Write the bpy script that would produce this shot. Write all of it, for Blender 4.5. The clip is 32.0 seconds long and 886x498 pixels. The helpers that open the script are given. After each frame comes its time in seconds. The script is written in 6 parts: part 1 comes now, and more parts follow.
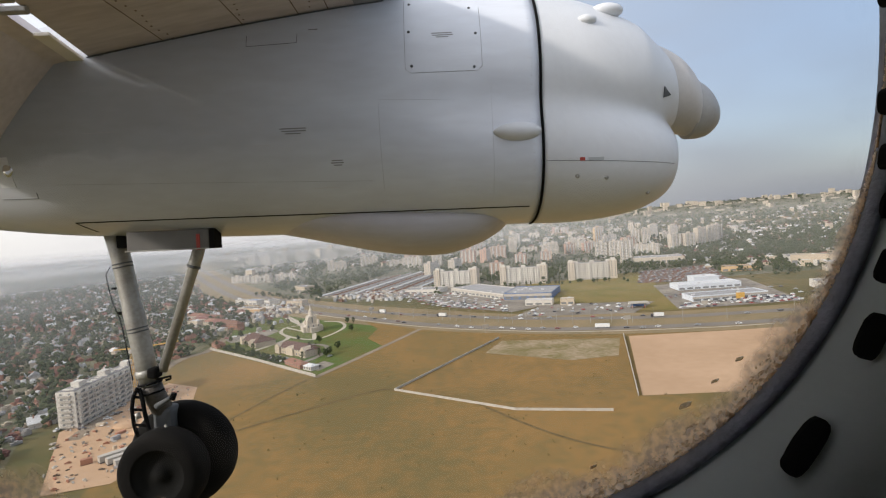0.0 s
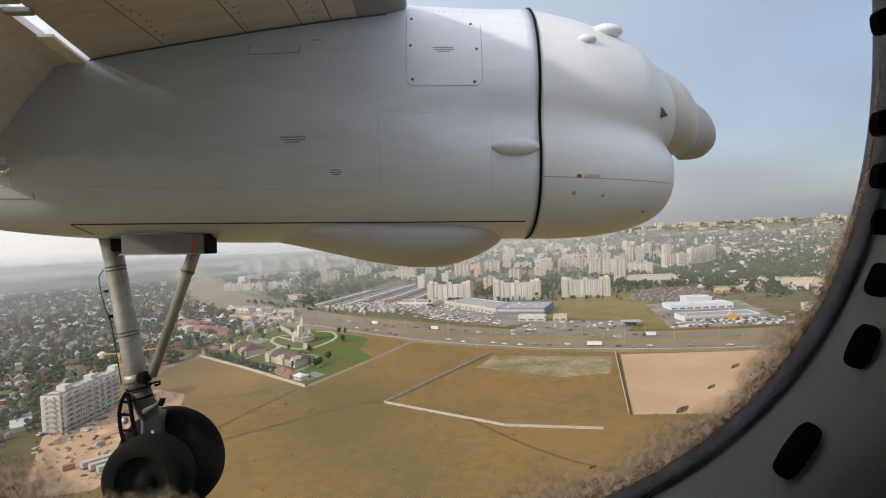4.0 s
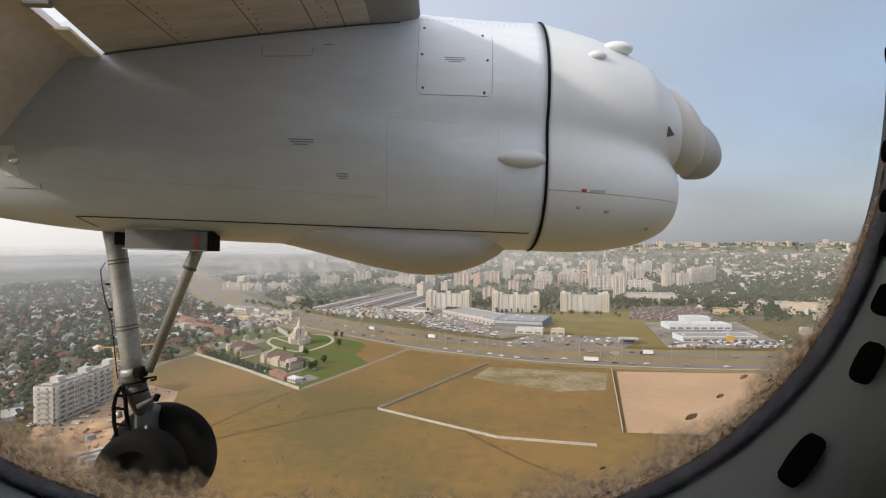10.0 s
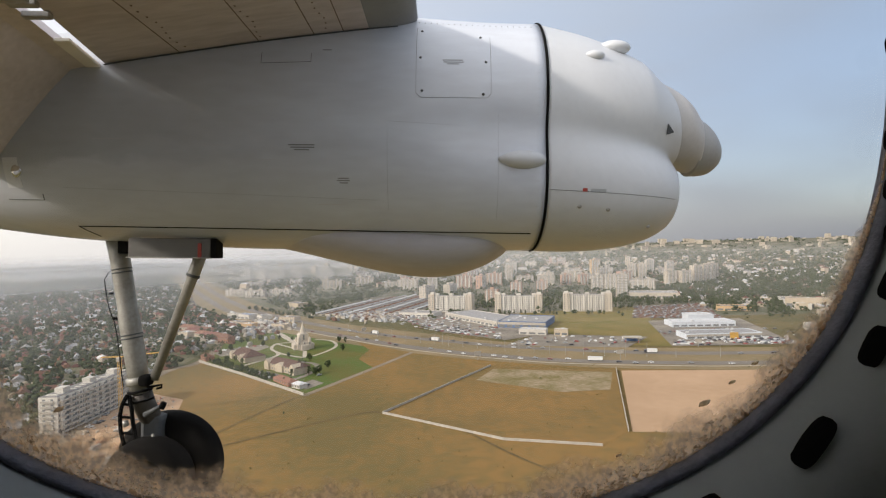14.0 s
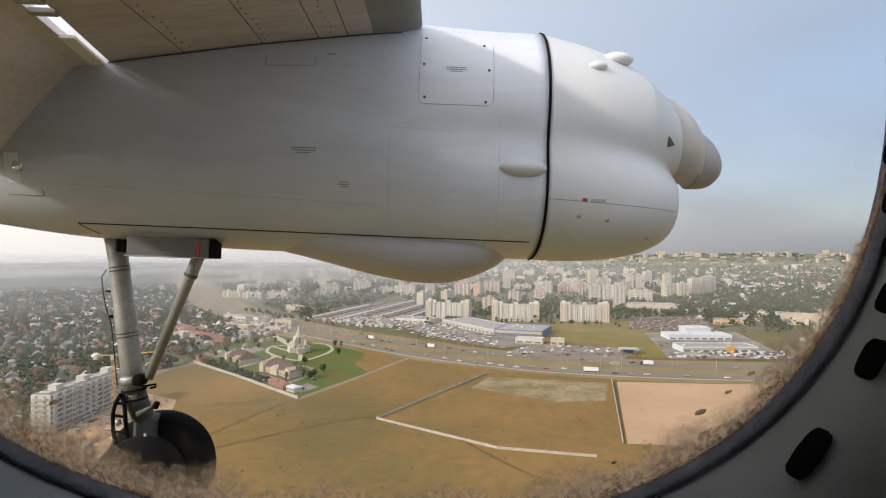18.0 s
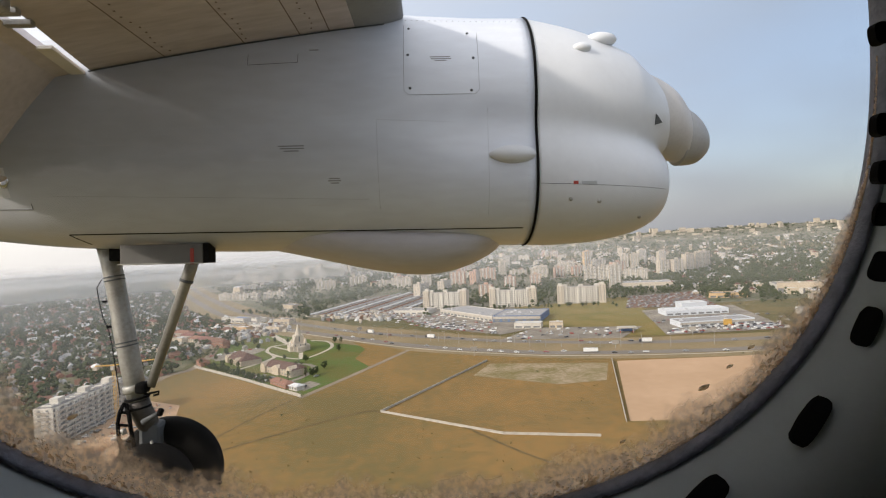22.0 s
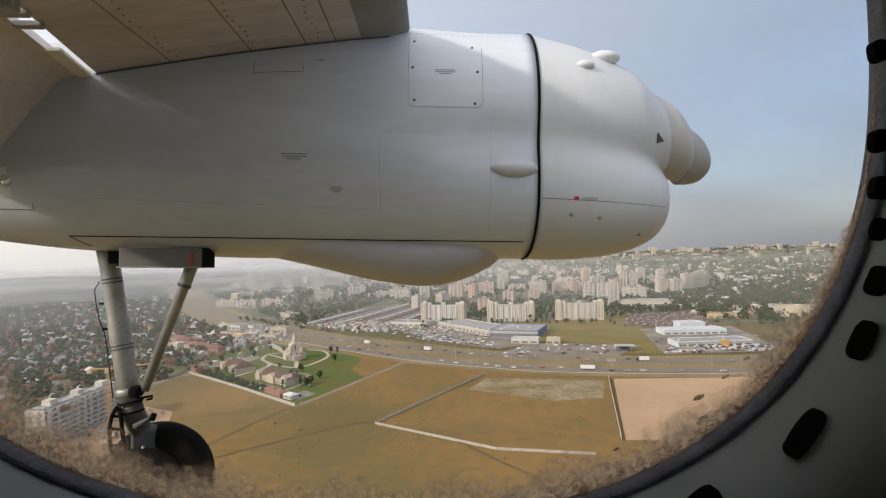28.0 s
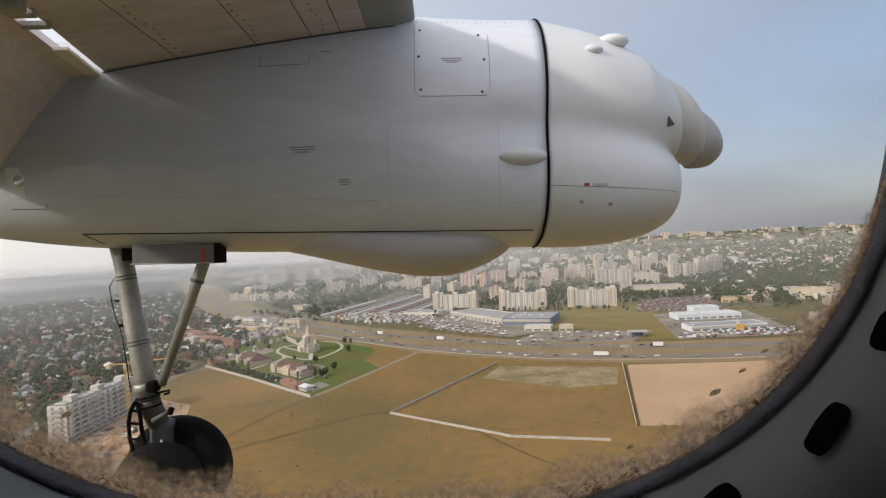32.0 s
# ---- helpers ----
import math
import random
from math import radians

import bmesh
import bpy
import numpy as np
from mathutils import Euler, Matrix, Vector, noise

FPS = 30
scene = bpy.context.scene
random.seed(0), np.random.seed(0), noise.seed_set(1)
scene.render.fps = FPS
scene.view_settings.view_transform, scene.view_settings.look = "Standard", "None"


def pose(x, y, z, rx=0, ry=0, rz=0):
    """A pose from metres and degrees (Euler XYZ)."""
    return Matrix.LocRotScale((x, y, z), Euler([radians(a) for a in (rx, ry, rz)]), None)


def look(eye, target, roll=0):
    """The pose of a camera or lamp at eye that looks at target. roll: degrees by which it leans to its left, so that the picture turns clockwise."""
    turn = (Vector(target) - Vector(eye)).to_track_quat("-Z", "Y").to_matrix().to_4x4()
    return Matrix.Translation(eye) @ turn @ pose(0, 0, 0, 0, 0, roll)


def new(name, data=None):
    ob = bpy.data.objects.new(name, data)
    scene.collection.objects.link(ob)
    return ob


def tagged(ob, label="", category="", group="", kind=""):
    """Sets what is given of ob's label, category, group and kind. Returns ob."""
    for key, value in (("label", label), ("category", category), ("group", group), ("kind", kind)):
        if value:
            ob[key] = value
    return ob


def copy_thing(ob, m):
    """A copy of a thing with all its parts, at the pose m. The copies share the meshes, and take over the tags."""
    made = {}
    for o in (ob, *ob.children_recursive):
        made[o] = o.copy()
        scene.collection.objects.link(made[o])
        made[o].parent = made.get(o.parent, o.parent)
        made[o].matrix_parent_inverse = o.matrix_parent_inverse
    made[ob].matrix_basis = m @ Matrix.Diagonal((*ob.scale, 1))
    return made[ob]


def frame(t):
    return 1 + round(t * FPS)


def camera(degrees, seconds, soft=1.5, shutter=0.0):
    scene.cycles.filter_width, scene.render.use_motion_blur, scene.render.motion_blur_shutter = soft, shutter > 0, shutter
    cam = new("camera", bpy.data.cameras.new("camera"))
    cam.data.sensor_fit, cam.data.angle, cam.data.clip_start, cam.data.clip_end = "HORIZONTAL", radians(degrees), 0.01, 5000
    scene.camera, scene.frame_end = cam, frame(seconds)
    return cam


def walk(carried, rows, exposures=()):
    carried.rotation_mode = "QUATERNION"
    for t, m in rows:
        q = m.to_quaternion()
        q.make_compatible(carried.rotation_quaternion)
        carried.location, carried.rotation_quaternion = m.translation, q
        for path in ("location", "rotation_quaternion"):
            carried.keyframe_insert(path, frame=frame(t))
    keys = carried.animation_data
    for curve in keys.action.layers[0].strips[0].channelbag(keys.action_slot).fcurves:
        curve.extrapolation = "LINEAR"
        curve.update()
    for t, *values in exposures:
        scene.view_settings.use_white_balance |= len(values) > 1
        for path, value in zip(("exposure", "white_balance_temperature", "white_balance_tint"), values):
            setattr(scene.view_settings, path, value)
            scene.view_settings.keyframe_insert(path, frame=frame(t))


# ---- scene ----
# ---- camera: carried behind a cabin porthole ----
cam = camera(77.0, 32.0, soft=1.15)
TURNS = """0 87.19 4.59 -0.06 12 13 5|0.5 87.21 4.71 -0.00 13 13 4|1 87.78 3.29 -0.20 12 13 3|1.5 87.88 2.57 -0.15 10 10 3|2 88.01 2.61 -0.38 7 7 4
2.5 87.91 2.96 -0.27 7 6 3|3 88.16 2.86 -0.46 5 6 3|3.5 88.48 2.97 -0.56 7 6 2|5.5 88.51 2.40 -0.61 1 2 3|6 87.36 3.53 0.06 3 4 4
6.5 87.28 3.73 0.16 2 3 3|7 88.22 1.77 -0.22 2 2 1|7.5 87.51 1.83 0.15 0 1 1|8 88.05 0.74 0.08 -1 1 2|8.5 88.60 0.81 -0.28 1 1 2
9 88.19 1.91 -0.06 1 1 2|9.5 88.78 2.46 -0.17 -1 -1 1|10 89.39 0.27 -0.44 -3 -3 -0|10.5 88.84 0.56 0.06 -3 -3 1|11 88.88 1.46 0.00 -3 -3 1
11.5 89.51 0.68 -0.34 -1 -1 1|12 88.95 1.96 -0.04 0 0 -0|12.5 90.39 0.13 -0.80 -3 -4 -2|13 89.75 0.82 -0.36 -7 -8 -4|13.5 89.93 1.27 -0.53 -9 -10 -3
15.5 88.19 2.19 0.88 -5 -0 -2|16 89.92 -0.79 -0.02 -7 -3 -7|16.5 89.07 -0.25 0.50 -7 0 -6|17 88.52 0.53 1.05 -5 3 -5|17.5 89.52 0.19 0.20 -8 -3 -5
18 90.33 0.02 -0.44 -9 -9 -4|18.5 89.42 2.20 -0.45 -9 -10 -4|19 89.52 1.36 -0.57 -8 -10 -4|19.5 88.59 3.16 -0.50 -10 -14 -5|20 90.46 1.24 -1.93 -16 -16 -3
20.5 90.27 1.93 -1.87 -14 -15 -4|21 90.49 2.03 -1.94 -15 -15 -5|21.5 90.07 2.33 -1.56 -12 -14 -3|22 89.29 3.39 -1.05 -12 -13 -2|22.5 90.25 2.55 -1.48 -13 -15 -4
23 92.33 -0.80 -2.79 -18 -19 -7|23.5 90.63 0.91 -1.90 -18 -19 -4|24 89.15 2.74 -0.93 -13 -13 -1|24.5 87.51 4.57 0.34 -3 3 -3|25 89.13 1.41 -0.24 -7 -4 -4
25.5 90.25 -0.46 -0.87 -9 -9 -5|27.5 89.71 2.78 -0.67 -8 -9 -4|28 90.57 1.73 -1.11 -12 -14 -6|28.5 90.16 1.95 -0.75 -10 -11 -6|29 90.38 1.13 -0.68 -9 -9 -6
29.5 89.96 2.21 -0.33 -8 -8 -5|30 90.26 1.92 -0.47 -7 -7 -5|30.5 89.84 2.46 -0.33 -9 -9 -5|31 90.41 2.05 -0.57 -10 -11 -5|31.5 89.75 2.98 -0.22 -10 -9 -5
32 89.56 3.00 -0.00 -9 -7 -4"""                        # seconds, degrees of tilt, lean and turn, millimetres of sway
rows = []
for cell in TURNS.replace("\n", "|").split("|"):
    t, tilt, lean, turn, *sway = [float(v) for v in cell.split()]
    rows.append((t, pose(*(0.001 * v for v in sway), tilt, lean, turn)))
walk(cam, rows, exposures=((0, 1.02, 6080, 11), (6, 0.98, 6180, 11), (13, 0.98, 6260, 11), (16, 1.10, 6260, 11), (21, 1.10, 6260, 11), (25, 1.03, 6260, 11), (28, 0.92, 6260, 11), (32, 0.88, 6260, 11)))

# ---- world and sun: hazy late-summer afternoon, sun low on the tail side ----
SUN_DIR = Vector((-0.80, -0.42, 0.47)).normalized()      # towards the sun
world = bpy.data.worlds.new("sky")
scene.world = world
world.use_nodes = True
wn, wl = world.node_tree.nodes, world.node_tree.links
sky = wn.new("ShaderNodeTexSky")
sky.sky_type = "NISHITA"
sky.sun_disc = False
sky.sun_elevation = math.asin(SUN_DIR.z)
sky.sun_rotation = math.atan2(SUN_DIR.x, SUN_DIR.y)
sky.altitude, sky.air_density, sky.dust_density, sky.ozone_density = 200, 1.0, 2.2, 1.2
wn["Background"].inputs["Strength"].default_value = 0.14
veil = wn.new("ShaderNodeMix")                # milky haze evens out the clear sky
veil.data_type = "RGBA"
streaks, stretched, high = wn.new("ShaderNodeTexNoise"), wn.new("ShaderNodeMapping"), wn.new("ShaderNodeMapRange")
stretched.inputs["Scale"].default_value = (1.6, 1.6, 5.0)
streaks.inputs["Scale"].default_value, streaks.inputs["Detail"].default_value = 1.7, 5
high.inputs["From Min"].default_value, high.inputs["From Max"].default_value = 0.36, 0.68
high.inputs["To Min"].default_value, high.inputs["To Max"].default_value = 0.80, 0.93
wl.new(wn.new("ShaderNodeTexCoord").outputs["Generated"], stretched.inputs["Vector"])
wl.new(stretched.outputs["Vector"], streaks.inputs["Vector"])
wl.new(streaks.outputs["Fac"], high.inputs["Value"])
wl.new(high.outputs["Result"], veil.inputs["Factor"])
tall, low, dome = wn.new("ShaderNodeSeparateXYZ"), wn.new("ShaderNodeMapRange"), wn.new("ShaderNodeMix")     # grey along the horizon, blue above
wl.new(wn["Texture Coordinate"].outputs["Generated"], tall.inputs[0])
wl.new(tall.outputs["Z"], low.inputs["Value"])
low.interpolation_type = "SMOOTHSTEP"
low.inputs["From Min"].default_value, low.inputs["From Max"].default_value = 0.0, 0.36
wl.new(low.outputs["Result"], dome.inputs["Factor"])
dome.data_type = "RGBA"
dome.inputs["A"].default_value, dome.inputs["B"].default_value = (1.0, 1.02, 1.12, 1), (0.98, 1.30, 1.76, 1)
glow, facing, warm = wn.new("ShaderNodeMix"), wn.new("ShaderNodeVectorMath"), wn.new("ShaderNodeMapRange")   # the haze is brighter towards the sun
glow.data_type = "RGBA"
facing.operation = "DOT_PRODUCT"
facing.inputs[1].default_value = (SUN_DIR.x, SUN_DIR.y, 0.25)
warm.inputs["From Min"].default_value, warm.inputs["From Max"].default_value = -0.85, 0.9
wl.new(wn["Texture Coordinate"].outputs["Generated"], facing.inputs[0])
wl.new(facing.outputs["Value"], warm.inputs["Value"])
wl.new(warm.outputs["Result"], glow.inputs["Factor"])
wl.new(dome.outputs["Result"], glow.inputs["A"])
glow.inputs["B"].default_value = (5.9, 5.45, 4.95, 1)
wl.new(glow.outputs["Result"], veil.inputs["B"])
wl.new(sky.outputs["Color"], veil.inputs["A"])
wl.new(veil.outputs["Result"], wn["Background"].inputs["Color"])
sun = new("sun", bpy.data.lights.new("sun", "SUN"))
sun.data.energy, sun.data.angle, sun.data.color = 1.4, radians(3.0), (1.0, 0.88, 0.74)
sun.matrix_basis = look((0, 0, 0), -SUN_DIR)


# ---- materials ----
def mat(name, colour, rough=0.7, metal=0.0, second=None, scale=1.0, amount=0.5, bump=0.0, fine=None, spread=0.0, coat=0.0, gloss=0.2, detail=6.0, stretch=None):
    """A procedural surface: two colours mixed by coarse and fine noise, relief, and a spread from piece to piece."""
    m = bpy.data.materials.new(name)
    m.use_nodes = True
    n, l = m.node_tree.nodes, m.node_tree.links
    b = n["Principled BSDF"]
    b.inputs["Roughness"].default_value, b.inputs["Metallic"].default_value = rough, metal
    b.inputs["Coat Weight"].default_value = coat
    b.inputs["Coat Roughness"].default_value = gloss
    co = n.new("ShaderNodeTexCoord")
    where = co.outputs["Object"]
    if stretch:
        mp = n.new("ShaderNodeMapping")
        mp.inputs["Scale"].default_value = stretch
        l.new(where, mp.inputs["Vector"])
        where = mp.outputs["Vector"]
    if rough >= 0.85:
        b.inputs["Specular IOR Level"].default_value = 0.1
    big = n.new("ShaderNodeTexNoise")
    big.inputs["Scale"].default_value, big.inputs["Detail"].default_value = scale, detail
    l.new(where, big.inputs["Vector"])
    small = n.new("ShaderNodeTexNoise")
    small.inputs["Scale"].default_value, small.inputs["Detail"].default_value = fine or scale * 9, 4
    l.new(where, small.inputs["Vector"])
    ramp = n.new("ShaderNodeMapRange")
    ramp.inputs["From Min"].default_value, ramp.inputs["From Max"].default_value = 0.5 - 0.2 / max(amount, 0.05) * 0.5, 0.5 + 0.2 / max(amount, 0.05) * 0.5
    add = n.new("ShaderNodeMath")
    add.operation = "MULTIPLY_ADD"
    add.inputs[1].default_value = 0.6
    l.new(big.outputs["Fac"], add.inputs[0])
    half = n.new("ShaderNodeMath")
    half.operation = "MULTIPLY"
    half.inputs[1].default_value = 0.4
    l.new(small.outputs["Fac"], half.inputs[0])
    l.new(half.outputs[0], add.inputs[2])
    l.new(add.outputs[0], ramp.inputs["Value"])
    mix = n.new("ShaderNodeMix")
    mix.data_type = "RGBA"
    s = second or tuple(c * 0.75 for c in colour)
    mix.inputs["A"].default_value, mix.inputs["B"].default_value = (*colour, 1), (*s, 1)
    l.new(ramp.outputs["Result"], mix.inputs["Factor"])
    out = mix.outputs["Result"]
    if spread:
        info = n.new("ShaderNodeObjectInfo")
        geo = n.new("ShaderNodeNewGeometry")
        both = n.new("ShaderNodeMath")
        both.operation = "ADD"
        l.new(info.outputs["Random"], both.inputs[0])
        l.new(geo.outputs["Random Per Island"], both.inputs[1])
        rng = n.new("ShaderNodeMapRange")
        rng.inputs["From Max"].default_value = 2.0
        rng.inputs["To Min"].default_value, rng.inputs["To Max"].default_value = 1 - spread, 1 + spread
        l.new(both.outputs[0], rng.inputs["Value"])
        hsv = n.new("ShaderNodeHueSaturation")
        l.new(out, hsv.inputs["Color"])
        l.new(rng.outputs["Result"], hsv.inputs["Value"])
        out = hsv.outputs["Color"]
    l.new(out, b.inputs["Base Color"])
    if bump:
        bp = n.new("ShaderNodeBump")
        bp.inputs["Strength"].default_value, bp.inputs["Distance"].default_value = bump, 0.02
        l.new(add.outputs[0], bp.inputs["Height"])
        l.new(bp.outputs["Normal"], b.inputs["Normal"])
    return m


PAINT = mat("grey_white_aircraft_paint", (0.73, 0.775, 0.85), 0.34, 0, (0.615, 0.645, 0.71), 3.0, 0.6, 0.03, 22, coat=0.6, gloss=0.16, stretch=(0.3, 1, 1))


def shade_grime(m, x0, x1, colour):
    """Wing shade painted in with grime, in streaks from x0 back to x1."""
    n, l = m.node_tree.nodes, m.node_tree.links
    base = n["Principled BSDF"].inputs["Base Color"]
    clean = base.links[0].from_socket
    co, sep, ramp, nz, add, mix, mp = (n.new("ShaderNode" + k) for k in ("TexCoord", "SeparateXYZ", "MapRange", "TexNoise", "Math", "Mix", "Mapping"))
    l.new(co.outputs["Object"], sep.inputs[0])
    mp.inputs["Scale"].default_value = (0.5, 2, 2.4)
    l.new(co.outputs["Object"], mp.inputs["Vector"])
    nz.inputs["Scale"].default_value, nz.inputs["Detail"].default_value = 1.6, 6
    l.new(mp.outputs["Vector"], nz.inputs["Vector"])
    add.operation = "MULTIPLY_ADD"
    add.inputs[1].default_value = 0.9
    l.new(nz.outputs["Fac"], add.inputs[0])
    l.new(sep.outputs["X"], add.inputs[2])
    ramp.inputs["From Min"].default_value, ramp.inputs["From Max"].default_value = x0 + 0.45, x1 + 0.45
    l.new(add.outputs[0], ramp.inputs["Value"])
    mix.data_type = "RGBA"
    mix.blend_type = "MULTIPLY"
    mix.inputs["B"].default_value = (*colour, 1)
    l.new(ramp.outputs["Result"], mix.inputs["Factor"])
    l.new(clean, mix.inputs["A"])
    l.new(mix.outputs["Result"], base)


shade_grime(PAINT, 0.10, -1.1, (0.80, 0.795, 0.785))


def reflection_stain(m, x1, z0):
    """A dark reflection painted in as a stain above z0, ending raggedly towards x1."""
    n, l = m.node_tree.nodes, m.node_tree.links
    base = n["Principled BSDF"].inputs["Base Color"]
    clean = base.links[0].from_socket
    co, sep, nz, mp = (n.new("ShaderNode" + k) for k in ("TexCoord", "SeparateXYZ", "TexNoise", "Mapping"))
    l.new(co.outputs["Object"], sep.inputs[0])
    mp.inputs["Scale"].default_value = (1.0, 1.0, 2.2)
    l.new(co.outputs["Object"], mp.inputs["Vector"])
    nz.inputs["Scale"].default_value, nz.inputs["Detail"].default_value = 3.5, 7
    l.new(mp.outputs["Vector"], nz.inputs["Vector"])
    up, back, both, mix = n.new("ShaderNodeMath"), n.new("ShaderNodeMapRange"), n.new("ShaderNodeMath"), n.new("ShaderNodeMix")
    up.operation = "MULTIPLY_ADD"
    up.inputs[1].default_value = 0.22
    l.new(nz.outputs["Fac"], up.inputs[0])
    l.new(sep.outputs["Z"], up.inputs[2])
    edge = n.new("ShaderNodeMapRange")
    edge.inputs["From Min"].default_value, edge.inputs["From Max"].default_value = z0 + 0.10, z0 + 0.14
    l.new(up.outputs[0], edge.inputs["Value"])
    back.inputs["From Min"].default_value, back.inputs["From Max"].default_value = x1, x1 - 1.5
    l.new(sep.outputs["X"], back.inputs["Value"])
    both.operation = "MULTIPLY"
    l.new(edge.outputs["Result"], both.inputs[0])
    l.new(back.outputs["Result"], both.inputs[1])
    mix.data_type = "RGBA"
    mix.blend_type = "MULTIPLY"
    mix.inputs["B"].default_value = (0.78, 0.79, 0.80, 1)
    l.new(both.outputs[0], mix.inputs["Factor"])
    l.new(clean, mix.inputs["A"])
    l.new(mix.outputs["Result"], base)


reflection_stain(PAINT, -0.5, 0.50)
PAINT_FRONT = mat("cowl_paint", (0.70, 0.72, 0.745), 0.42, 0, (0.625, 0.642, 0.665), 1.8, 0.6, 0.025, 26, coat=0.3)
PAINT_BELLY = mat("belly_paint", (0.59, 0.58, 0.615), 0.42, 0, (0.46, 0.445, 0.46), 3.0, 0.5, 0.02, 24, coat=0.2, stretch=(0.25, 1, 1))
WING_PAINT = mat("grimy_wing_paint", (0.68, 0.612, 0.595), 0.55, 0, (0.45, 0.395, 0.375), 3.0, 0.7, 0.03, 26, stretch=(0.16, 1, 1))
FLAP_PAINT = mat("pale_flap_paint", (0.74, 0.665, 0.64), 0.5, 0, (0.56, 0.495, 0.47), 3.0, 0.7, 0.03, 26)
# pale colour stands in for daylight on the flap nose
STRIP_LIT = mat("lit_strip_cream", (0.90, 0.86, 0.78), 0.5, 0, (0.82, 0.77, 0.68), 8, 0.5)
BOOT_PALE = mat("pale_grey_label", (0.50, 0.53, 0.55), 0.6)
BOOT = mat("grey_deicing_strip", (0.32, 0.33, 0.34), 0.5, 0.3, (0.25, 0.25, 0.26), 4, 0.5)
SPINNER = mat("weathered_grey_metal", (0.42, 0.42, 0.415), 0.42, 0.1, (0.33, 0.325, 0.315), 6, 0.5)
SPINNER_PALE = mat("sun_bleached_grey_metal", (0.60, 0.585, 0.57), 0.5, 0.05, (0.50, 0.485, 0.47), 6, 0.5)
STEEL = mat("dull_grey_steel", (0.44, 0.44, 0.42), 0.45, 0.4, (0.29, 0.28, 0.25), 7, 0.7, 0.06, 45)
GREASY = mat("greasy_dark_steel", (0.11, 0.10, 0.09), 0.5, 0.3, (0.05, 0.046, 0.042), 9, 0.8, 0.06, 50)
CHROME = mat("polished_steel", (0.8, 0.8, 0.78), 0.15, 1.0)
BLACK = mat("black_sealant", (0.006, 0.006, 0.0065), 0.9, 0, (0.010, 0.010, 0.010), 20, 0.5)
RUBBER = mat("worn_black_tyre_rubber", (0.006, 0.006, 0.006), 0.9, 0, (0.012, 0.0115, 0.011), 8, 0.5, 0.1, 80)
STENCIL_INK = mat("faded_stencil_ink", (0.27, 0.28, 0.29), 0.6)
STENCIL = mat("dark_stencil_ink", (0.10, 0.11, 0.12), 0.6)
DOORGREY = mat("grey_brown_door_paint", (0.17, 0.167, 0.16), 0.6, 0, (0.12, 0.117, 0.11), 4, 0.7)
RUSTY = mat("rust_brown_grime", (0.16, 0.11, 0.08), 0.8, 0, (0.24, 0.18, 0.14), 9, 0.8)
RED = mat("red_paint", (0.45, 0.06, 0.04), 0.5)
SEAL = mat("dark_rubber_seal", (0.46, 0.49, 0.60), 0.5, 0, (0.24, 0.26, 0.34), 60, 0.5, 0.2, 400)
BEZEL = mat("grey_moulded_plastic", (0.66, 0.72, 0.73), 0.5, 0, (0.60, 0.66, 0.67), 20, 0.4, 0.03, 300)
TRIM = mat("cabin_wall_vinyl", (0.46, 0.45, 0.43), 0.7, 0, (0.40, 0.39, 0.37), 12, 0.5, 0.05, 200)
RIM = mat("dark_wheel_hub", (0.012, 0.0125, 0.012), 0.9, 0.0, (0.008, 0.008, 0.008), 12, 0.6)


def grime(name, colour, second, film):
    """Dried mud that lets some daylight through; a film also thins out away from the edge, in blots."""
    m = bpy.data.materials.new(name)
    m.use_nodes = True
    n, l = m.node_tree.nodes, m.node_tree.links
    n.remove(n["Principled BSDF"])
    co, nz, nz2, mix = n.new("ShaderNodeTexCoord"), n.new("ShaderNodeTexNoise"), n.new("ShaderNodeTexNoise"), n.new("ShaderNodeMix")
    nz.inputs["Scale"].default_value, nz.inputs["Detail"].default_value = 420, 6
    nz2.inputs["Scale"].default_value, nz2.inputs["Detail"].default_value = 190, 8
    l.new(co.outputs["Object"], nz.inputs["Vector"])
    l.new(co.outputs["Object"], nz2.inputs["Vector"])
    mix.data_type = "RGBA"
    mix.inputs["A"].default_value, mix.inputs["B"].default_value = (*colour, 1), (*second, 1)
    cut = n.new("ShaderNodeMapRange")
    cut.inputs["From Min"].default_value, cut.inputs["From Max"].default_value = 0.42, 0.6
    l.new(nz.outputs["Fac"], cut.inputs["Value"])
    l.new(cut.outputs["Result"], mix.inputs["Factor"])
    d, t, both = n.new("ShaderNodeBsdfDiffuse"), n.new("ShaderNodeBsdfTranslucent"), n.new("ShaderNodeMixShader")
    both.inputs[0].default_value = 0.85
    for s in (d, t):
        l.new(mix.outputs["Result"], s.inputs["Color"])
    l.new(d.outputs[0], both.inputs[1])
    l.new(t.outputs[0], both.inputs[2])
    out = both
    if film:
        sep, sub, ramp, clear, out = n.new("ShaderNodeSeparateXYZ"), n.new("ShaderNodeMath"), n.new("ShaderNodeMapRange"), n.new("ShaderNodeBsdfTransparent"), n.new("ShaderNodeMixShader")
        l.new(co.outputs["UV"], sep.inputs[0])
        sub.operation = "SUBTRACT"
        l.new(nz2.outputs["Fac"], sub.inputs[0])
        l.new(sep.outputs["Y"], sub.inputs[1])
        ramp.inputs["From Min"].default_value, ramp.inputs["From Max"].default_value = -0.50, 0.14
        ramp.inputs["To Max"].default_value = 0.96
        l.new(sub.outputs[0], ramp.inputs["Value"])
        l.new(ramp.outputs["Result"], out.inputs[0])
        l.new(clear.outputs[0], out.inputs[1])
        l.new(both.outputs[0], out.inputs[2])
    l.new(out.outputs[0], n["Material Output"].inputs["Surface"])
    return m


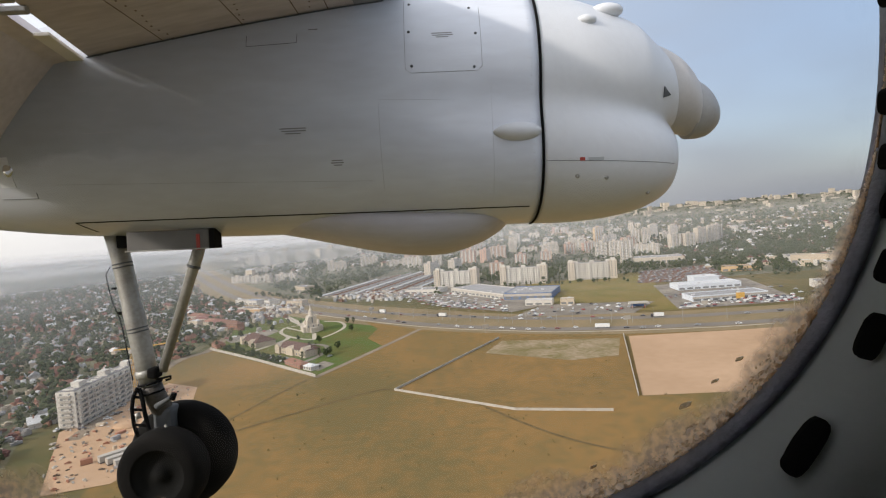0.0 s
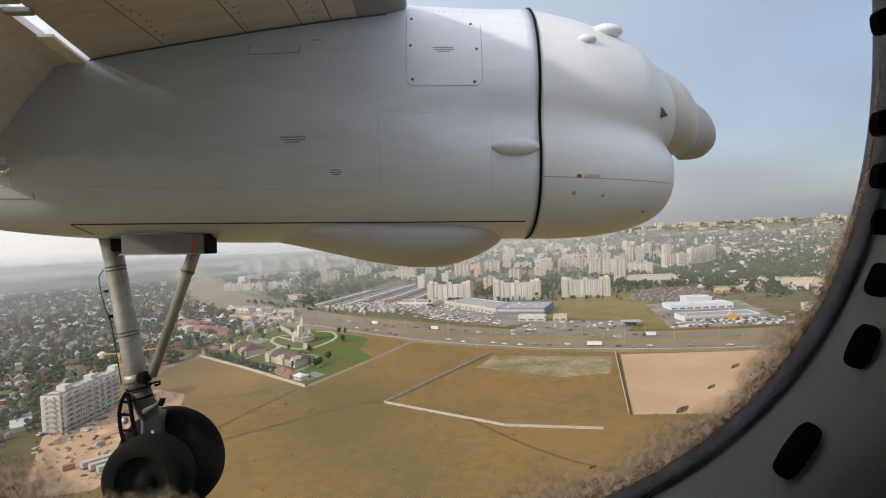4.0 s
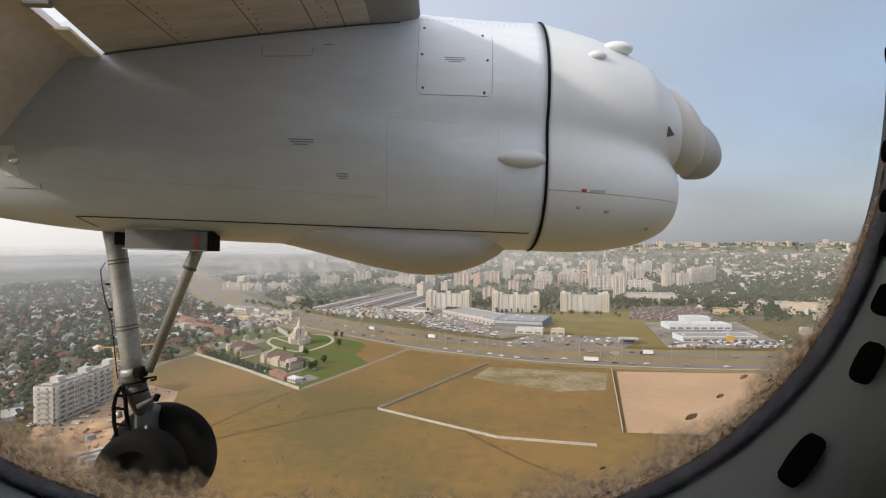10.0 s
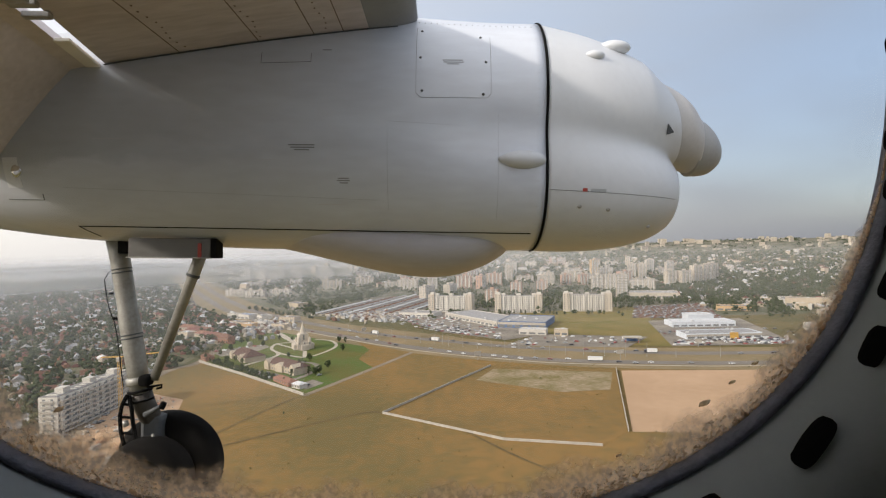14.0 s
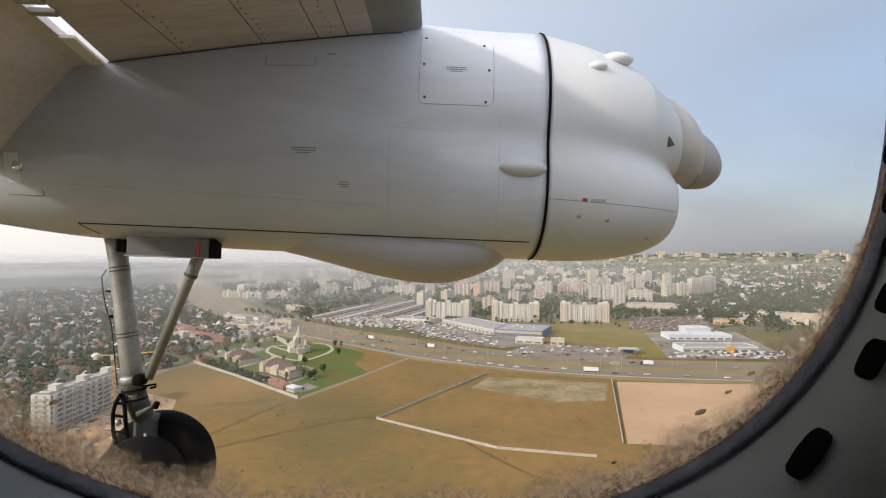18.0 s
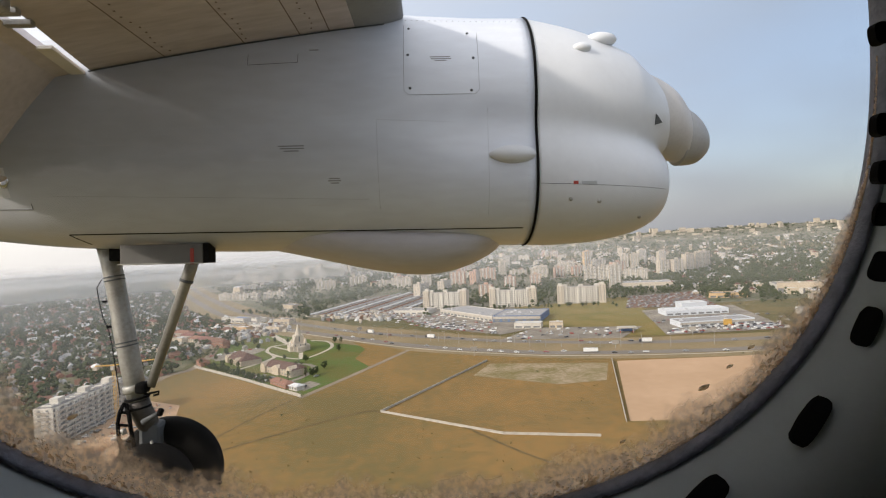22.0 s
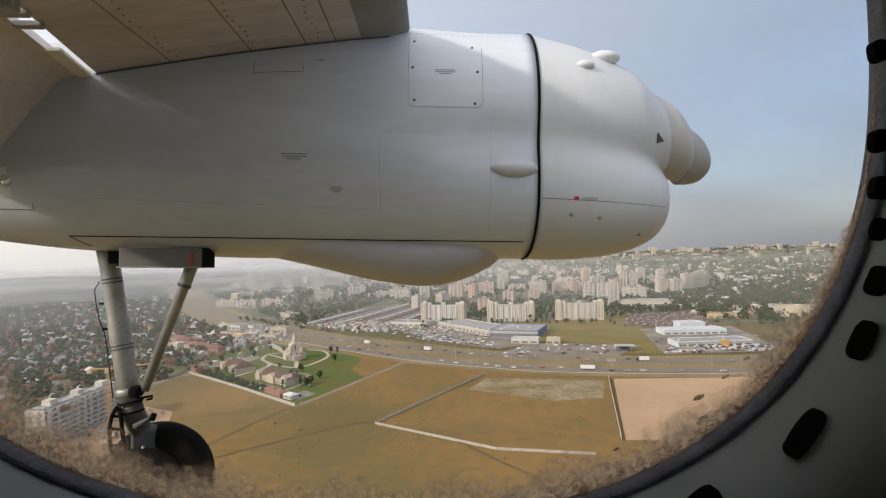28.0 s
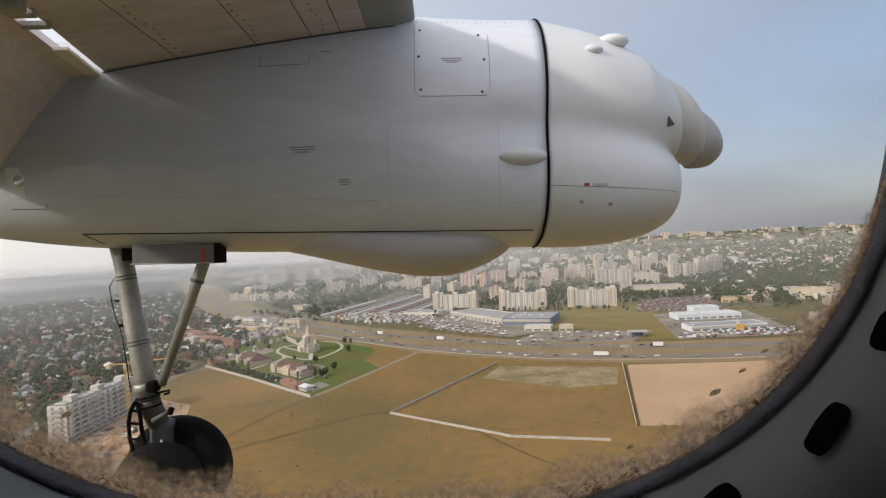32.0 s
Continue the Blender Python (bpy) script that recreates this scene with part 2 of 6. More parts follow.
GRIT = grime("dried_mud_specks", (0.97, 0.86, 0.70), (0.70, 0.60, 0.48), False)
MUDFILM = grime("thin_mud_film", (0.88, 0.68, 0.47), (0.50, 0.40, 0.31), True)
PANE = bpy.data.materials.new("clear_window_pane")
PANE.use_nodes = True
n, l = PANE.node_tree.nodes, PANE.node_tree.links
n.remove(n["Principled BSDF"])
clear, shine, blend = n.new("ShaderNodeBsdfTransparent"), n.new("ShaderNodeBsdfGlossy"), n.new("ShaderNodeMixShader")
clear.inputs["Color"].default_value = (0.97, 0.975, 0.97, 1)
shine.inputs["Roughness"].default_value = 0.03
blend.inputs[0].default_value = 0.03
l.new(clear.outputs[0], blend.inputs[1])
l.new(shine.outputs[0], blend.inputs[2])
l.new(blend.outputs[0], n["Material Output"].inputs["Surface"])

GROUND = mat("mixed_dry_ground", (0.08, 0.082, 0.036), 0.95, 0, (0.16, 0.12, 0.052), 0.006, 0.9, 0, 0.06)
OLIVE = mat("rough_olive_grass", (0.15, 0.135, 0.045), 0.95, 0, (0.22, 0.165, 0.065), 0.03, 1.0, 0, 0.3)
GARDEN = mat("green_garden_ground", (0.075, 0.085, 0.045), 0.95, 0, (0.16, 0.145, 0.09), 0.03, 0.9, 0, 0.3)
TOWN = mat("grey_green_town_ground", (0.10, 0.105, 0.06), 0.95, 0, (0.20, 0.18, 0.14), 0.015, 0.9, 0, 0.15)
MEADOW = mat("dry_ochre_meadow", (0.232, 0.142, 0.052), 0.95, 0, (0.142, 0.110, 0.045), 0.010, 1.1, 0, 0.16, detail=10)
MEADOW_B = mat("browned_fenced_meadow", (0.240, 0.145, 0.053), 0.95, 0, (0.155, 0.112, 0.046), 0.014, 1.1, 0, 0.16, detail=10)
PALE = mat("pale_scraped_earth", (0.32, 0.25, 0.165), 0.95, 0, (0.17, 0.14, 0.06), 0.05, 1.0, 0, 0.3)
SAND = mat("bare_tan_soil", (0.46, 0.315, 0.20), 0.95, 0, (0.38, 0.255, 0.155), 0.02, 0.7, 0, 0.2)
LAWN = mat("green_lawn", (0.080, 0.125, 0.034), 0.95, 0, (0.125, 0.11, 0.035), 0.02, 1.0, 0, 0.3)
VERGE = mat("dry_road_verge", (0.265, 0.20, 0.115), 0.95, 0, (0.185, 0.15, 0.085), 0.03, 0.8, 0, 0.3)
ASPHALT = mat("worn_asphalt", (0.165, 0.148, 0.125), 0.85, 0, (0.215, 0.19, 0.16), 0.05, 0.6, 0, 0.5)
PAVED = mat("pale_paved_lot", (0.30, 0.265, 0.215), 0.9, 0, (0.15, 0.135, 0.115), 0.04, 0.8, 0, 0.4)
DIRT_ROAD = mat("dusty_unpaved_road", (0.275, 0.225, 0.165), 0.95, 0, (0.20, 0.16, 0.115), 0.1, 0.6, 0, 0.6)
WORN = mat("trodden_brown_track", (0.17, 0.12, 0.055), 0.95, 0, (0.10, 0.075, 0.036), 0.15, 0.9, 0, 0.6)
TUFT = mat("dry_grass_tufts", (0.19, 0.14, 0.05), 0.95, 0, (0.11, 0.10, 0.04), 0.4, 1.0, spread=0.35)
BRICKDUST = mat("reddish_dusty_lot", (0.25, 0.19, 0.15), 0.95, 0, (0.17, 0.125, 0.10), 0.05, 0.9, 0, 0.4)
PATHM = mat("pale_stone_path", (0.46, 0.41, 0.33), 0.9, 0, (0.38, 0.34, 0.27), 0.2, 0.6)
ROOF_DARK = mat("dark_brown_tile_roof", (0.125, 0.08, 0.065), 0.85, 0, (0.095, 0.062, 0.052), 0.5, 0.6)
CHURCH_WHITE = mat("whitewashed_church_wall", (0.52, 0.465, 0.385), 0.8, 0, (0.42, 0.37, 0.30), 0.3, 0.6)
WALLWHITE = mat("whitewashed_concrete_fence", (0.47, 0.44, 0.385), 0.85, 0, (0.33, 0.305, 0.265), 0.3, 0.6)
CONCRETE = mat("pale_panel_concrete", (0.52, 0.46, 0.375), 0.85, 0, (0.43, 0.38, 0.31), 0.08, 0.6, 0, 1.0, spread=0.18)
CONCRETE_W = mat("white_panel_facade", (0.58, 0.55, 0.49), 0.85, 0, (0.48, 0.45, 0.40), 0.08, 0.6, 0, 1.0, spread=0.12)
SHOWROOM = mat("blue_white_metal_cladding", (0.60, 0.63, 0.67), 0.6, 0, (0.50, 0.53, 0.57), 0.1, 0.6)
PINKISH = mat("pinkish_brick_facade", (0.50, 0.34, 0.26), 0.85, 0, (0.42, 0.28, 0.21), 0.1, 0.6, spread=0.15)
OCHRE = mat("ochre_facade", (0.56, 0.39, 0.21), 0.85, 0, (0.47, 0.33, 0.18), 0.1, 0.6, spread=0.15)
ROOFTAR = mat("grey_felt_roof", (0.25, 0.24, 0.23), 0.9, 0, (0.18, 0.175, 0.17), 0.1, 0.6, spread=0.2)
GLASSY = mat("dark_window_glass", (0.15, 0.155, 0.16), 0.25, 0, (0.21, 0.215, 0.21), 0.5, 0.6)
ROOFS = [mat("red_tile_roof", (0.19, 0.088, 0.07), 0.85, 0, (0.145, 0.075, 0.062), 0.5, 0.6, spread=0.25),
         mat("brown_tile_roof", (0.20, 0.11, 0.075), 0.85, 0, (0.15, 0.085, 0.06), 0.5, 0.6, spread=0.25),
         mat("grey_slate_roof", (0.36, 0.36, 0.36), 0.85, 0, (0.22, 0.21, 0.20), 0.5, 0.6, spread=0.25),
         mat("orange_tile_roof", (0.25, 0.13, 0.09), 0.85, 0, (0.20, 0.11, 0.08), 0.5, 0.6, spread=0.2),
         mat("pale_metal_roof", (0.58, 0.58, 0.58), 0.6, 0.0, (0.4, 0.4, 0.39), 0.5, 0.6, spread=0.2)]
PLASTER = [mat("cream_plaster", (0.48, 0.41, 0.31), 0.9, 0, (0.40, 0.34, 0.26), 0.4, 0.5, spread=0.2),
           mat("white_plaster", (0.52, 0.49, 0.44), 0.9, 0, (0.43, 0.40, 0.36), 0.4, 0.5, spread=0.15),
           mat("brick_wall", (0.38, 0.20, 0.13), 0.9, 0, (0.3, 0.16, 0.11), 0.4, 0.5, spread=0.2)]
LEAF = mat("tree_foliage", (0.040, 0.054, 0.024), 0.9, 0, (0.072, 0.084, 0.038), 0.25, 0.9, 0, 1.6, spread=0.35)
BARK = mat("grey_brown_bark", (0.16, 0.12, 0.09), 0.9, 0, (0.1, 0.08, 0.06), 2, 0.6)
BLUE = mat("blue_cladding", (0.10, 0.16, 0.30), 0.6, 0, (0.08, 0.13, 0.25), 0.2, 0.5)
YELLOW = mat("yellow_cladding", (0.62, 0.38, 0.08), 0.6, 0, (0.5, 0.3, 0.07), 0.2, 0.5)
CARS = [mat("white_car_paint", (0.75, 0.75, 0.73), 0.3, 0, coat=0.5), mat("silver_car_paint", (0.45, 0.46, 0.47), 0.3, 0.5, coat=0.5),
        mat("dark_car_paint", (0.06, 0.06, 0.07), 0.3, 0, coat=0.5), mat("red_car_paint", (0.28, 0.06, 0.05), 0.3, 0, coat=0.5)]

# ---- mesh helpers ----
GZ = -100.0                                   # level of the ground below the cabin
AIR = pose(0, 0, 0, -1.05, 1.96, -0.04)       # how the aircraft leans


def obj(name, verts, faces, material, parent=None, smooth=False, label=""):
    me = bpy.data.meshes.new(name)
    me.from_pydata([tuple(v) for v in verts], [], [tuple(f) for f in faces])
    if smooth:
        me.polygons.foreach_set("use_smooth", [True] * len(me.polygons))
    me.materials.append(material)
    ob = new(name, me)
    ob.parent = parent
    if label:
        ob["label"] = label
    return ob


def part(name, bm, material, parent, label="", smooth=False):
    me = bpy.data.meshes.new(name)
    bm.to_mesh(me)
    bm.free()
    if smooth:
        me.polygons.foreach_set("use_smooth", [True] * len(me.polygons))
    me.materials.append(material)
    ob = new(name, me)
    ob.parent = parent
    if label:
        ob["label"] = label
    return ob


def thing(name, label, category, m=None, group="", kind=""):
    e = tagged(new(name), label, category, group, kind)
    e.empty_display_size = 0.2
    if m is not None:
        e.matrix_basis = m
    return e


def box_vf(x0, x1, y0, y1, z0, z1):
    v = [(x, y, z) for z in (z0, z1) for x, y in ((x0, y0), (x1, y0), (x1, y1), (x0, y1))]
    return v, [(3, 2, 1, 0), (4, 5, 6, 7), (0, 1, 5, 4), (1, 2, 6, 5), (2, 3, 7, 6), (3, 0, 4, 7)]


def join_vf(pieces):
    V, F = [], []
    for v, f in pieces:
        k = len(V)
        V += v
        F += [tuple(i + k for i in g) for g in f]
    return V, F


def spun(vf, a, dx=0, dy=0, dz=0):
    c, s = math.cos(a), math.sin(a)
    return [(x * c - y * s + dx, x * s + y * c + dy, z + dz) for x, y, z in vf[0]], vf[1]


def bevel_box(x0, x1, y0, y1, z0, z1, r):
    bm = bmesh.new()
    v, f = box_vf(x0, x1, y0, y1, z0, z1)
    vs = [bm.verts.new(p) for p in v]
    for g in f:
        bm.faces.new([vs[i] for i in g])
    bmesh.ops.bevel(bm, geom=bm.edges[:], offset=r, segments=2, affect="EDGES", profile=0.5)
    return bm


def tube(points, radii, sides=16, caps=True):
    """A pipe along points with a radius at each."""
    V, F = [], []
    pts = [Vector(p) for p in points]
    for i, p in enumerate(pts):
        d = (pts[min(i + 1, len(pts) - 1)] - pts[max(i - 1, 0)]).normalized()
        a = d.orthogonal().normalized() if i == 0 else (a - d * a.dot(d)).normalized()
        b = d.cross(a)
        r = radii[i] if hasattr(radii, "__len__") else radii
        V += [tuple(p + (a * math.cos(k * math.tau / sides) + b * math.sin(k * math.tau / sides)) * r) for k in range(sides)]
        if i:
            o = (i - 1) * sides
            F += [(o + k, o + (k + 1) % sides, o + sides + (k + 1) % sides, o + sides + k) for k in range(sides)]
    if caps:
        F += [tuple(range(sides))[::-1], tuple(range(len(V) - sides, len(V)))]
    return V, F


def spline(table, x):
    """Smooth (Catmull-Rom) reading of rows (x, a, b, ...) at x."""
    n = len(table)
    i = max(0, min(n - 2, sum(1 for r in table if r[0] <= x) - 1))
    p = [table[max(0, min(n - 1, i + k))] for k in (-1, 0, 1, 2)]
    span = p[2][0] - p[1][0]
    u = max(0.0, min(1.0, (x - p[1][0]) / span))
    out = []
    for j in range(1, len(table[0])):
        m1 = (p[2][j] - p[0][j]) / max(1e-6, p[2][0] - p[0][0]) * span
        m2 = (p[3][j] - p[1][j]) / max(1e-6, p[3][0] - p[1][0]) * span
        out.append((2 * u ** 3 - 3 * u ** 2 + 1) * p[1][j] + (u ** 3 - 2 * u ** 2 + u) * m1 + (3 * u ** 2 - 2 * u ** 3) * p[2][j] + (u ** 3 - u ** 2) * m2)
    return out


def loft(table, y0, x0, x1, steps, power=2.0, sides=64, caps=True):
    """Rows (x, top, bottom, half width): rounded sections along x round the line y = y0."""
    V, F = [], []
    for i in range(steps + 1):
        x = x0 + (x1 - x0) * i / steps
        top, bot, hw = spline(table, x)
        zc, hh = (top + bot) / 2, (top - bot) / 2
        for k in range(sides):
            a = k * math.tau / sides
            c, s = math.cos(a), math.sin(a)
            V.append((x, y0 - hw * math.copysign(abs(c) ** (2 / power), c), zc + hh * math.copysign(abs(s) ** (2 / power), s)))
        if i:
            o = (i - 1) * sides
            F += [(o + k, o + sides + k, o + sides + (k + 1) % sides, o + (k + 1) % sides) for k in range(sides)]
    if caps:
        F += [tuple(range(sides)), tuple(range(len(V) - sides, len(V)))[::-1]]
    return V, F

# ---- engine nacelle under the wing ----
NY = 3.6                                       # line of the nacelle, away from the cabin
BODY = [(-4.6, 1.15, 0.55, 0.14), (-3.8, 1.22, 0.26, 0.32), (-2.86, 1.30, 0.15, 0.48), (-2.5, 1.34, 0.106, 0.54), (-2.17, 1.38, 0.077, 0.58),
        (-1.4, 1.44, 0.040, 0.62), (-1.0, 1.47, 0.033, 0.63), (0.0, 1.49, 0.033, 0.63), (0.56, 1.455, 0.033, 0.63)]
UPPER = [(0.54, 1.46, 0.33, 0.628), (0.9, 1.368, 0.39, 0.578), (1.2, 1.242, 0.46, 0.475), (1.40, 1.122, 0.545, 0.36), (1.45, 1.085, 0.565, 0.325)]
CHIN = [(0.53, 0.90, 0.036, 0.616), (0.60, 0.885, 0.033, 0.622), (0.80, 0.825, 0.031, 0.620), (1.02, 0.752, 0.046, 0.592), (1.20, 0.685, 0.080, 0.545),
        (1.31, 0.64, 0.124, 0.485), (1.365, 0.605, 0.178, 0.415), (1.388, 0.55, 0.28, 0.28)]
BULGE = [(-1.10, 0.30, 0.05, 0.20), (-0.89, 0.30, 0.008, 0.30), (-0.67, 0.28, -0.042, 0.36), (-0.38, 0.26, -0.106, 0.40), (-0.12, 0.25, -0.140, 0.41),
         (0.06, 0.25, -0.130, 0.40), (0.24, 0.25, -0.077, 0.36), (0.38, 0.25, 0.0, 0.26), (0.44, 0.22, 0.06, 0.14)]
BODY_POWER = 2.35


def side(table, x, z, power):
    """The near side of a lofted body at (x, z)."""
    top, bot, hw = spline(table, x)
    q = min(0.999, abs((z - (top + bot) / 2) / ((top - bot) / 2)))
    return NY - hw * (1 - q ** power) ** (1 / power)


def cowl_field(x):
    """Upper lobe and chin at x, melted together: below zero inside."""
    lobes = []
    for table, power in ((UPPER, 2.0), (CHIN, 2.3)):
        if table[0][0] <= x <= table[-1][0]:
            top, bot, hw = spline(table, x)
            lobes.append(((top + bot) / 2, (top - bot) / 2, hw, power))

    def field(dy, z):
        v = [(abs(dy / hw) ** p + abs((z - zc) / hh) ** p) ** (1 / p) - 1 for zc, hh, hw, p in lobes]
        if len(v) == 1:
            return v[0]
        k = 0.15
        h = max(0.0, k - abs(v[0] - v[1])) / k
        return min(v) - h * h * k * 0.25
    return field


def body_field(x):
    """The round body, which takes on the waist between lobe and chin towards the cowl."""
    top, bot, hw = spline(BODY, x)
    zc, hh = (top + bot) / 2, (top - bot) / 2
    u = min(1.0, max(0.0, (x + 0.55) / 1.1))
    w = u * u * (3 - 2 * u)
    two = cowl_field(0.56)
    return lambda dy, z: (1 - w) * ((abs(dy / hw) ** BODY_POWER + abs((z - zc) / hh) ** BODY_POWER) ** (1 / BODY_POWER) - 1) + w * two(dy, z)


def skin(x, z):
    field = body_field(x) if x < 0.56 else cowl_field(min(x, 1.44))
    if field(0, z) >= 0:
        return NY
    lo, hi = 0.0, 0.9
    for _ in range(24):
        m = (lo + hi) / 2
        lo, hi = (m, hi) if field(m, z) < 0 else (lo, m)
    return NY - lo


def outline(field, x, zc, sides):
    """The closed outline of a field at x, seen from the point (NY, zc)."""
    pts = []
    for k in range(sides):
        a = k * math.tau / sides
        c, s = -math.cos(a), math.sin(a)
        lo, hi = 0.0, 1.2
        for _ in range(22):
            m = (lo + hi) / 2
            lo, hi = (m, hi) if field(m * c, zc + m * s) < 0 else (lo, m)
        pts.append((x, NY + lo * c, zc + lo * s))
    return pts


def main_body(steps=84, sides=96):
    V, F = [], []
    for i in range(steps + 1):
        x = -4.6 + 5.16 * i / steps
        top, bot, hw = spline(BODY, x)
        V += outline(body_field(x), x, (top + bot) / 2, sides)
        if i:
            o = (i - 1) * sides
            F += [(o + k, o + sides + k, o + sides + (k + 1) % sides, o + (k + 1) % sides) for k in range(sides)]
    F += [tuple(range(sides)), tuple(range(len(V) - sides, len(V)))[::-1]]
    return V, F


def front_cowl(steps=56, sides=96):
    V, F = [], []
    for i in range(steps + 1):
        x = 0.572 + (1.44 - 0.572) * (1 - (1 - i / steps) ** 1.25)
        field = cowl_field(x)
        zc = 0.72 if x < 1.4 else 0.72 + (x - 1.4) * 0.9
        lean = 0.16 * max(0.0, (x - 1.2) / 0.24)      # the front rim leans back at the top
        V += [(px - lean * max(0.0, pz - 0.62), py, pz) for px, py, pz in outline(field, x, zc, sides)]
        if i:
            o = (i - 1) * sides
            F += [(o + k, o + sides + k, o + sides + (k + 1) % sides, o + (k + 1) % sides) for k in range(sides)]
    F += [tuple(range(sides)), tuple(range(len(V) - sides, len(V)))[::-1]]
    return V, F


def seam(name, line, r, material, parent, lift=0.0, n=40, label=""):
    """A thin bead that follows the skin along (x, z) corners."""
    pts = []
    for (xa, za), (xb, zb) in zip(line, line[1:]):
        for i in range(n):
            x, z = xa + (xb - xa) * i / n, za + (zb - za) * i / n
            pts.append((x, skin(x, z) - lift, z))
    return obj(name, *tube(pts, r, 6), material, parent, True, label)


def patch(name, x0, x1, z0, z1, material, parent, lift=0.004, n=10, label=""):
    """A thin plate that lies on the skin."""
    V, F = [], []
    for k in range(n + 1):
        for j in range(n + 1):
            x, z = x0 + (x1 - x0) * k / n, z0 + (z1 - z0) * j / n
            V.append((x, skin(x, z) - lift, z))
    w = n + 1
    F += [(i * w + j, i * w + w + j, i * w + w + j + 1, i * w + j + 1) for i in range(n) for j in range(n)]
    rim_line = [i * w for i in range(n)] + [n * w + j for j in range(n)] + [i * w + n for i in range(n, 0, -1)] + [j for j in range(n, 0, -1)]
    k = len(V)
    V += [V[i] for i in rim_line] + [(V[i][0], V[i][1] + lift + 0.01, V[i][2]) for i in rim_line]
    m = len(rim_line)
    F += [(k + i, k + (i + 1) % m, k + m + (i + 1) % m, k + m + i) for i in range(m)]
    return obj(name, V, F, material, parent, True, label)


def blister(name, x, z, lx, lz, proud, material, parent, label=""):
    bm = bmesh.new()
    bmesh.ops.create_uvsphere(bm, u_segments=24, v_segments=14, radius=1)
    y = skin(x, z)
    for v in bm.verts:
        q = v.co.copy()
        taper = 1.0 if q.x > 0 else 1.0 - 0.25 * q.x * q.x
        v.co = Vector((x + q.x * lx, y + q.y * proud * taper, z + q.z * lz * taper))
    return part(name, bm, material, parent, label, True)


nacelle = thing("engine_nacelle", "pale grey turboprop engine nacelle hanging under the wing", "aircraft engine", AIR)
body = obj("nacelle_body", *main_body(), PAINT, nacelle, True)
cowl = obj("front_cowl", *front_cowl(), PAINT_FRONT, nacelle, True, "white front cowl with a bulging chin")
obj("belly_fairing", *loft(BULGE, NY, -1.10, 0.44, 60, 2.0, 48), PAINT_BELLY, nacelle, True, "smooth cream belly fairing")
# dark gap between cowl and body
ring = outline(body_field(0.56), 0.564, 0.745, 120)
ring = [(x, NY + (y - NY) * 1.004, z) for x, y, z in ring[-29:] + ring[:30]]
obj("cowl_gap", *tube(ring, 0.0072, 8), BLACK, nacelle, True, "black rubber gap between the cowls")
seam("door_seam", [(-2.13, 0.155), (0.55, 0.128)], 0.0035, BLACK, nacelle, 0.001, 60)
seam("door_seam", [(-2.13, 0.155), (-2.06, 0.095)], 0.0028, BLACK, nacelle, 0.001, 12)
seam("cowl_latch_line", [(0.58, 0.36), (1.33, 0.325)], 0.0012, STENCIL, cowl, 0.0, 40)
hatch = patch("access_hatch", -0.148, 0.255, 0.85, 1.285, PAINT, nacelle, 0.0012, 12)
seam("hatch_edge", [(-0.148, 1.285), (-0.148, 0.87), (-0.12, 0.848), (0.235, 0.848), (0.257, 0.87), (0.257, 1.24)], 0.0009, STENCIL, hatch, 0.0008, 16)
for x, z in ((-0.12, 1.255), (-0.125, 1.075), (-0.115, 0.885), (0.205, 1.215), (0.23, 1.05), (0.215, 0.868)):
    blister("screw", x, z, 0.008, 0.008, 0.008, STENCIL, hatch)
for x0, x1, z in ((-0.83, -0.69, 0.585), (-0.82, -0.69, 0.572), (-0.80, -0.72, 0.559), (-0.57, -0.51, 0.412), (-0.575, -0.505, 0.40), (-0.56, -0.515, 0.388),
                  (-0.005, 0.105, 1.058), (0.0, 0.11, 1.046), (0.02, 0.085, 1.035), (-0.66, -0.61, 1.115)):
    patch("stencil_bar", x0, x1, z, z + 0.006, STENCIL_INK, body, 0.0015, 3)
seam("service_panel_edge", [(-0.99, 1.10), (-0.99, 1.035), (-0.72, 1.045), (-0.72, 1.10)], 0.0014, STENCIL, body, 0, 12)
blister("side_blister", 0.43, 0.52, 0.13, 0.05, 0.055, PAINT_FRONT, nacelle, "teardrop side blister")
for i in range(6):                            # grime runs and chips along the skin
    x, z = -2.2 + 0.3 * i + 0.05 * math.sin(i * 3.1), 0.25 + 0.42 * (0.5 + 0.5 * math.sin(i * 2.3))
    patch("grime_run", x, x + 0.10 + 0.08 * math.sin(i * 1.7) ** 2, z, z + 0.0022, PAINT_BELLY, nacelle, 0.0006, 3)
blister("top_blister", 0.845, 1.125, 0.055, 0.028, 0.035, PAINT_FRONT, cowl)
blister("top_blister", 1.00, 1.228, 0.10, 0.042, 0.07, PAINT_FRONT, cowl)
patch("red_mark", 0.755, 0.782, 0.350, 0.368, RED, cowl, 0.002, 3)
patch("latch_mark", 0.80, 0.885, 0.349, 0.366, BOOT_PALE, cowl, 0.0004, 3)
for x, z in ((0.745, 0.272), (0.905, 0.258), (1.17, 0.175)):
    blister("cowl_bolt", x, z, 0.012, 0.012, 0.008, STEEL, cowl)
tri = [(1.30, 0.770), (1.352, 0.730), (1.30, 0.712)]
obj("warning_triangle", [(x, skin(x, z) - 0.004, z) for x, z in tri] + [(x, skin(x, z) + 0.01, z) for x, z in tri],
    [(0, 1, 2), (0, 3, 4, 1), (1, 4, 5, 2), (2, 5, 3, 0)], STENCIL, cowl)
RING = [(1.33, 1.125, 0.600, 0.350), (1.425, 1.088, 0.572, 0.312), (1.50, 1.040, 0.570, 0.288), (1.56, 0.985, 0.562, 0.252), (1.61, 0.925, 0.545, 0.208)]
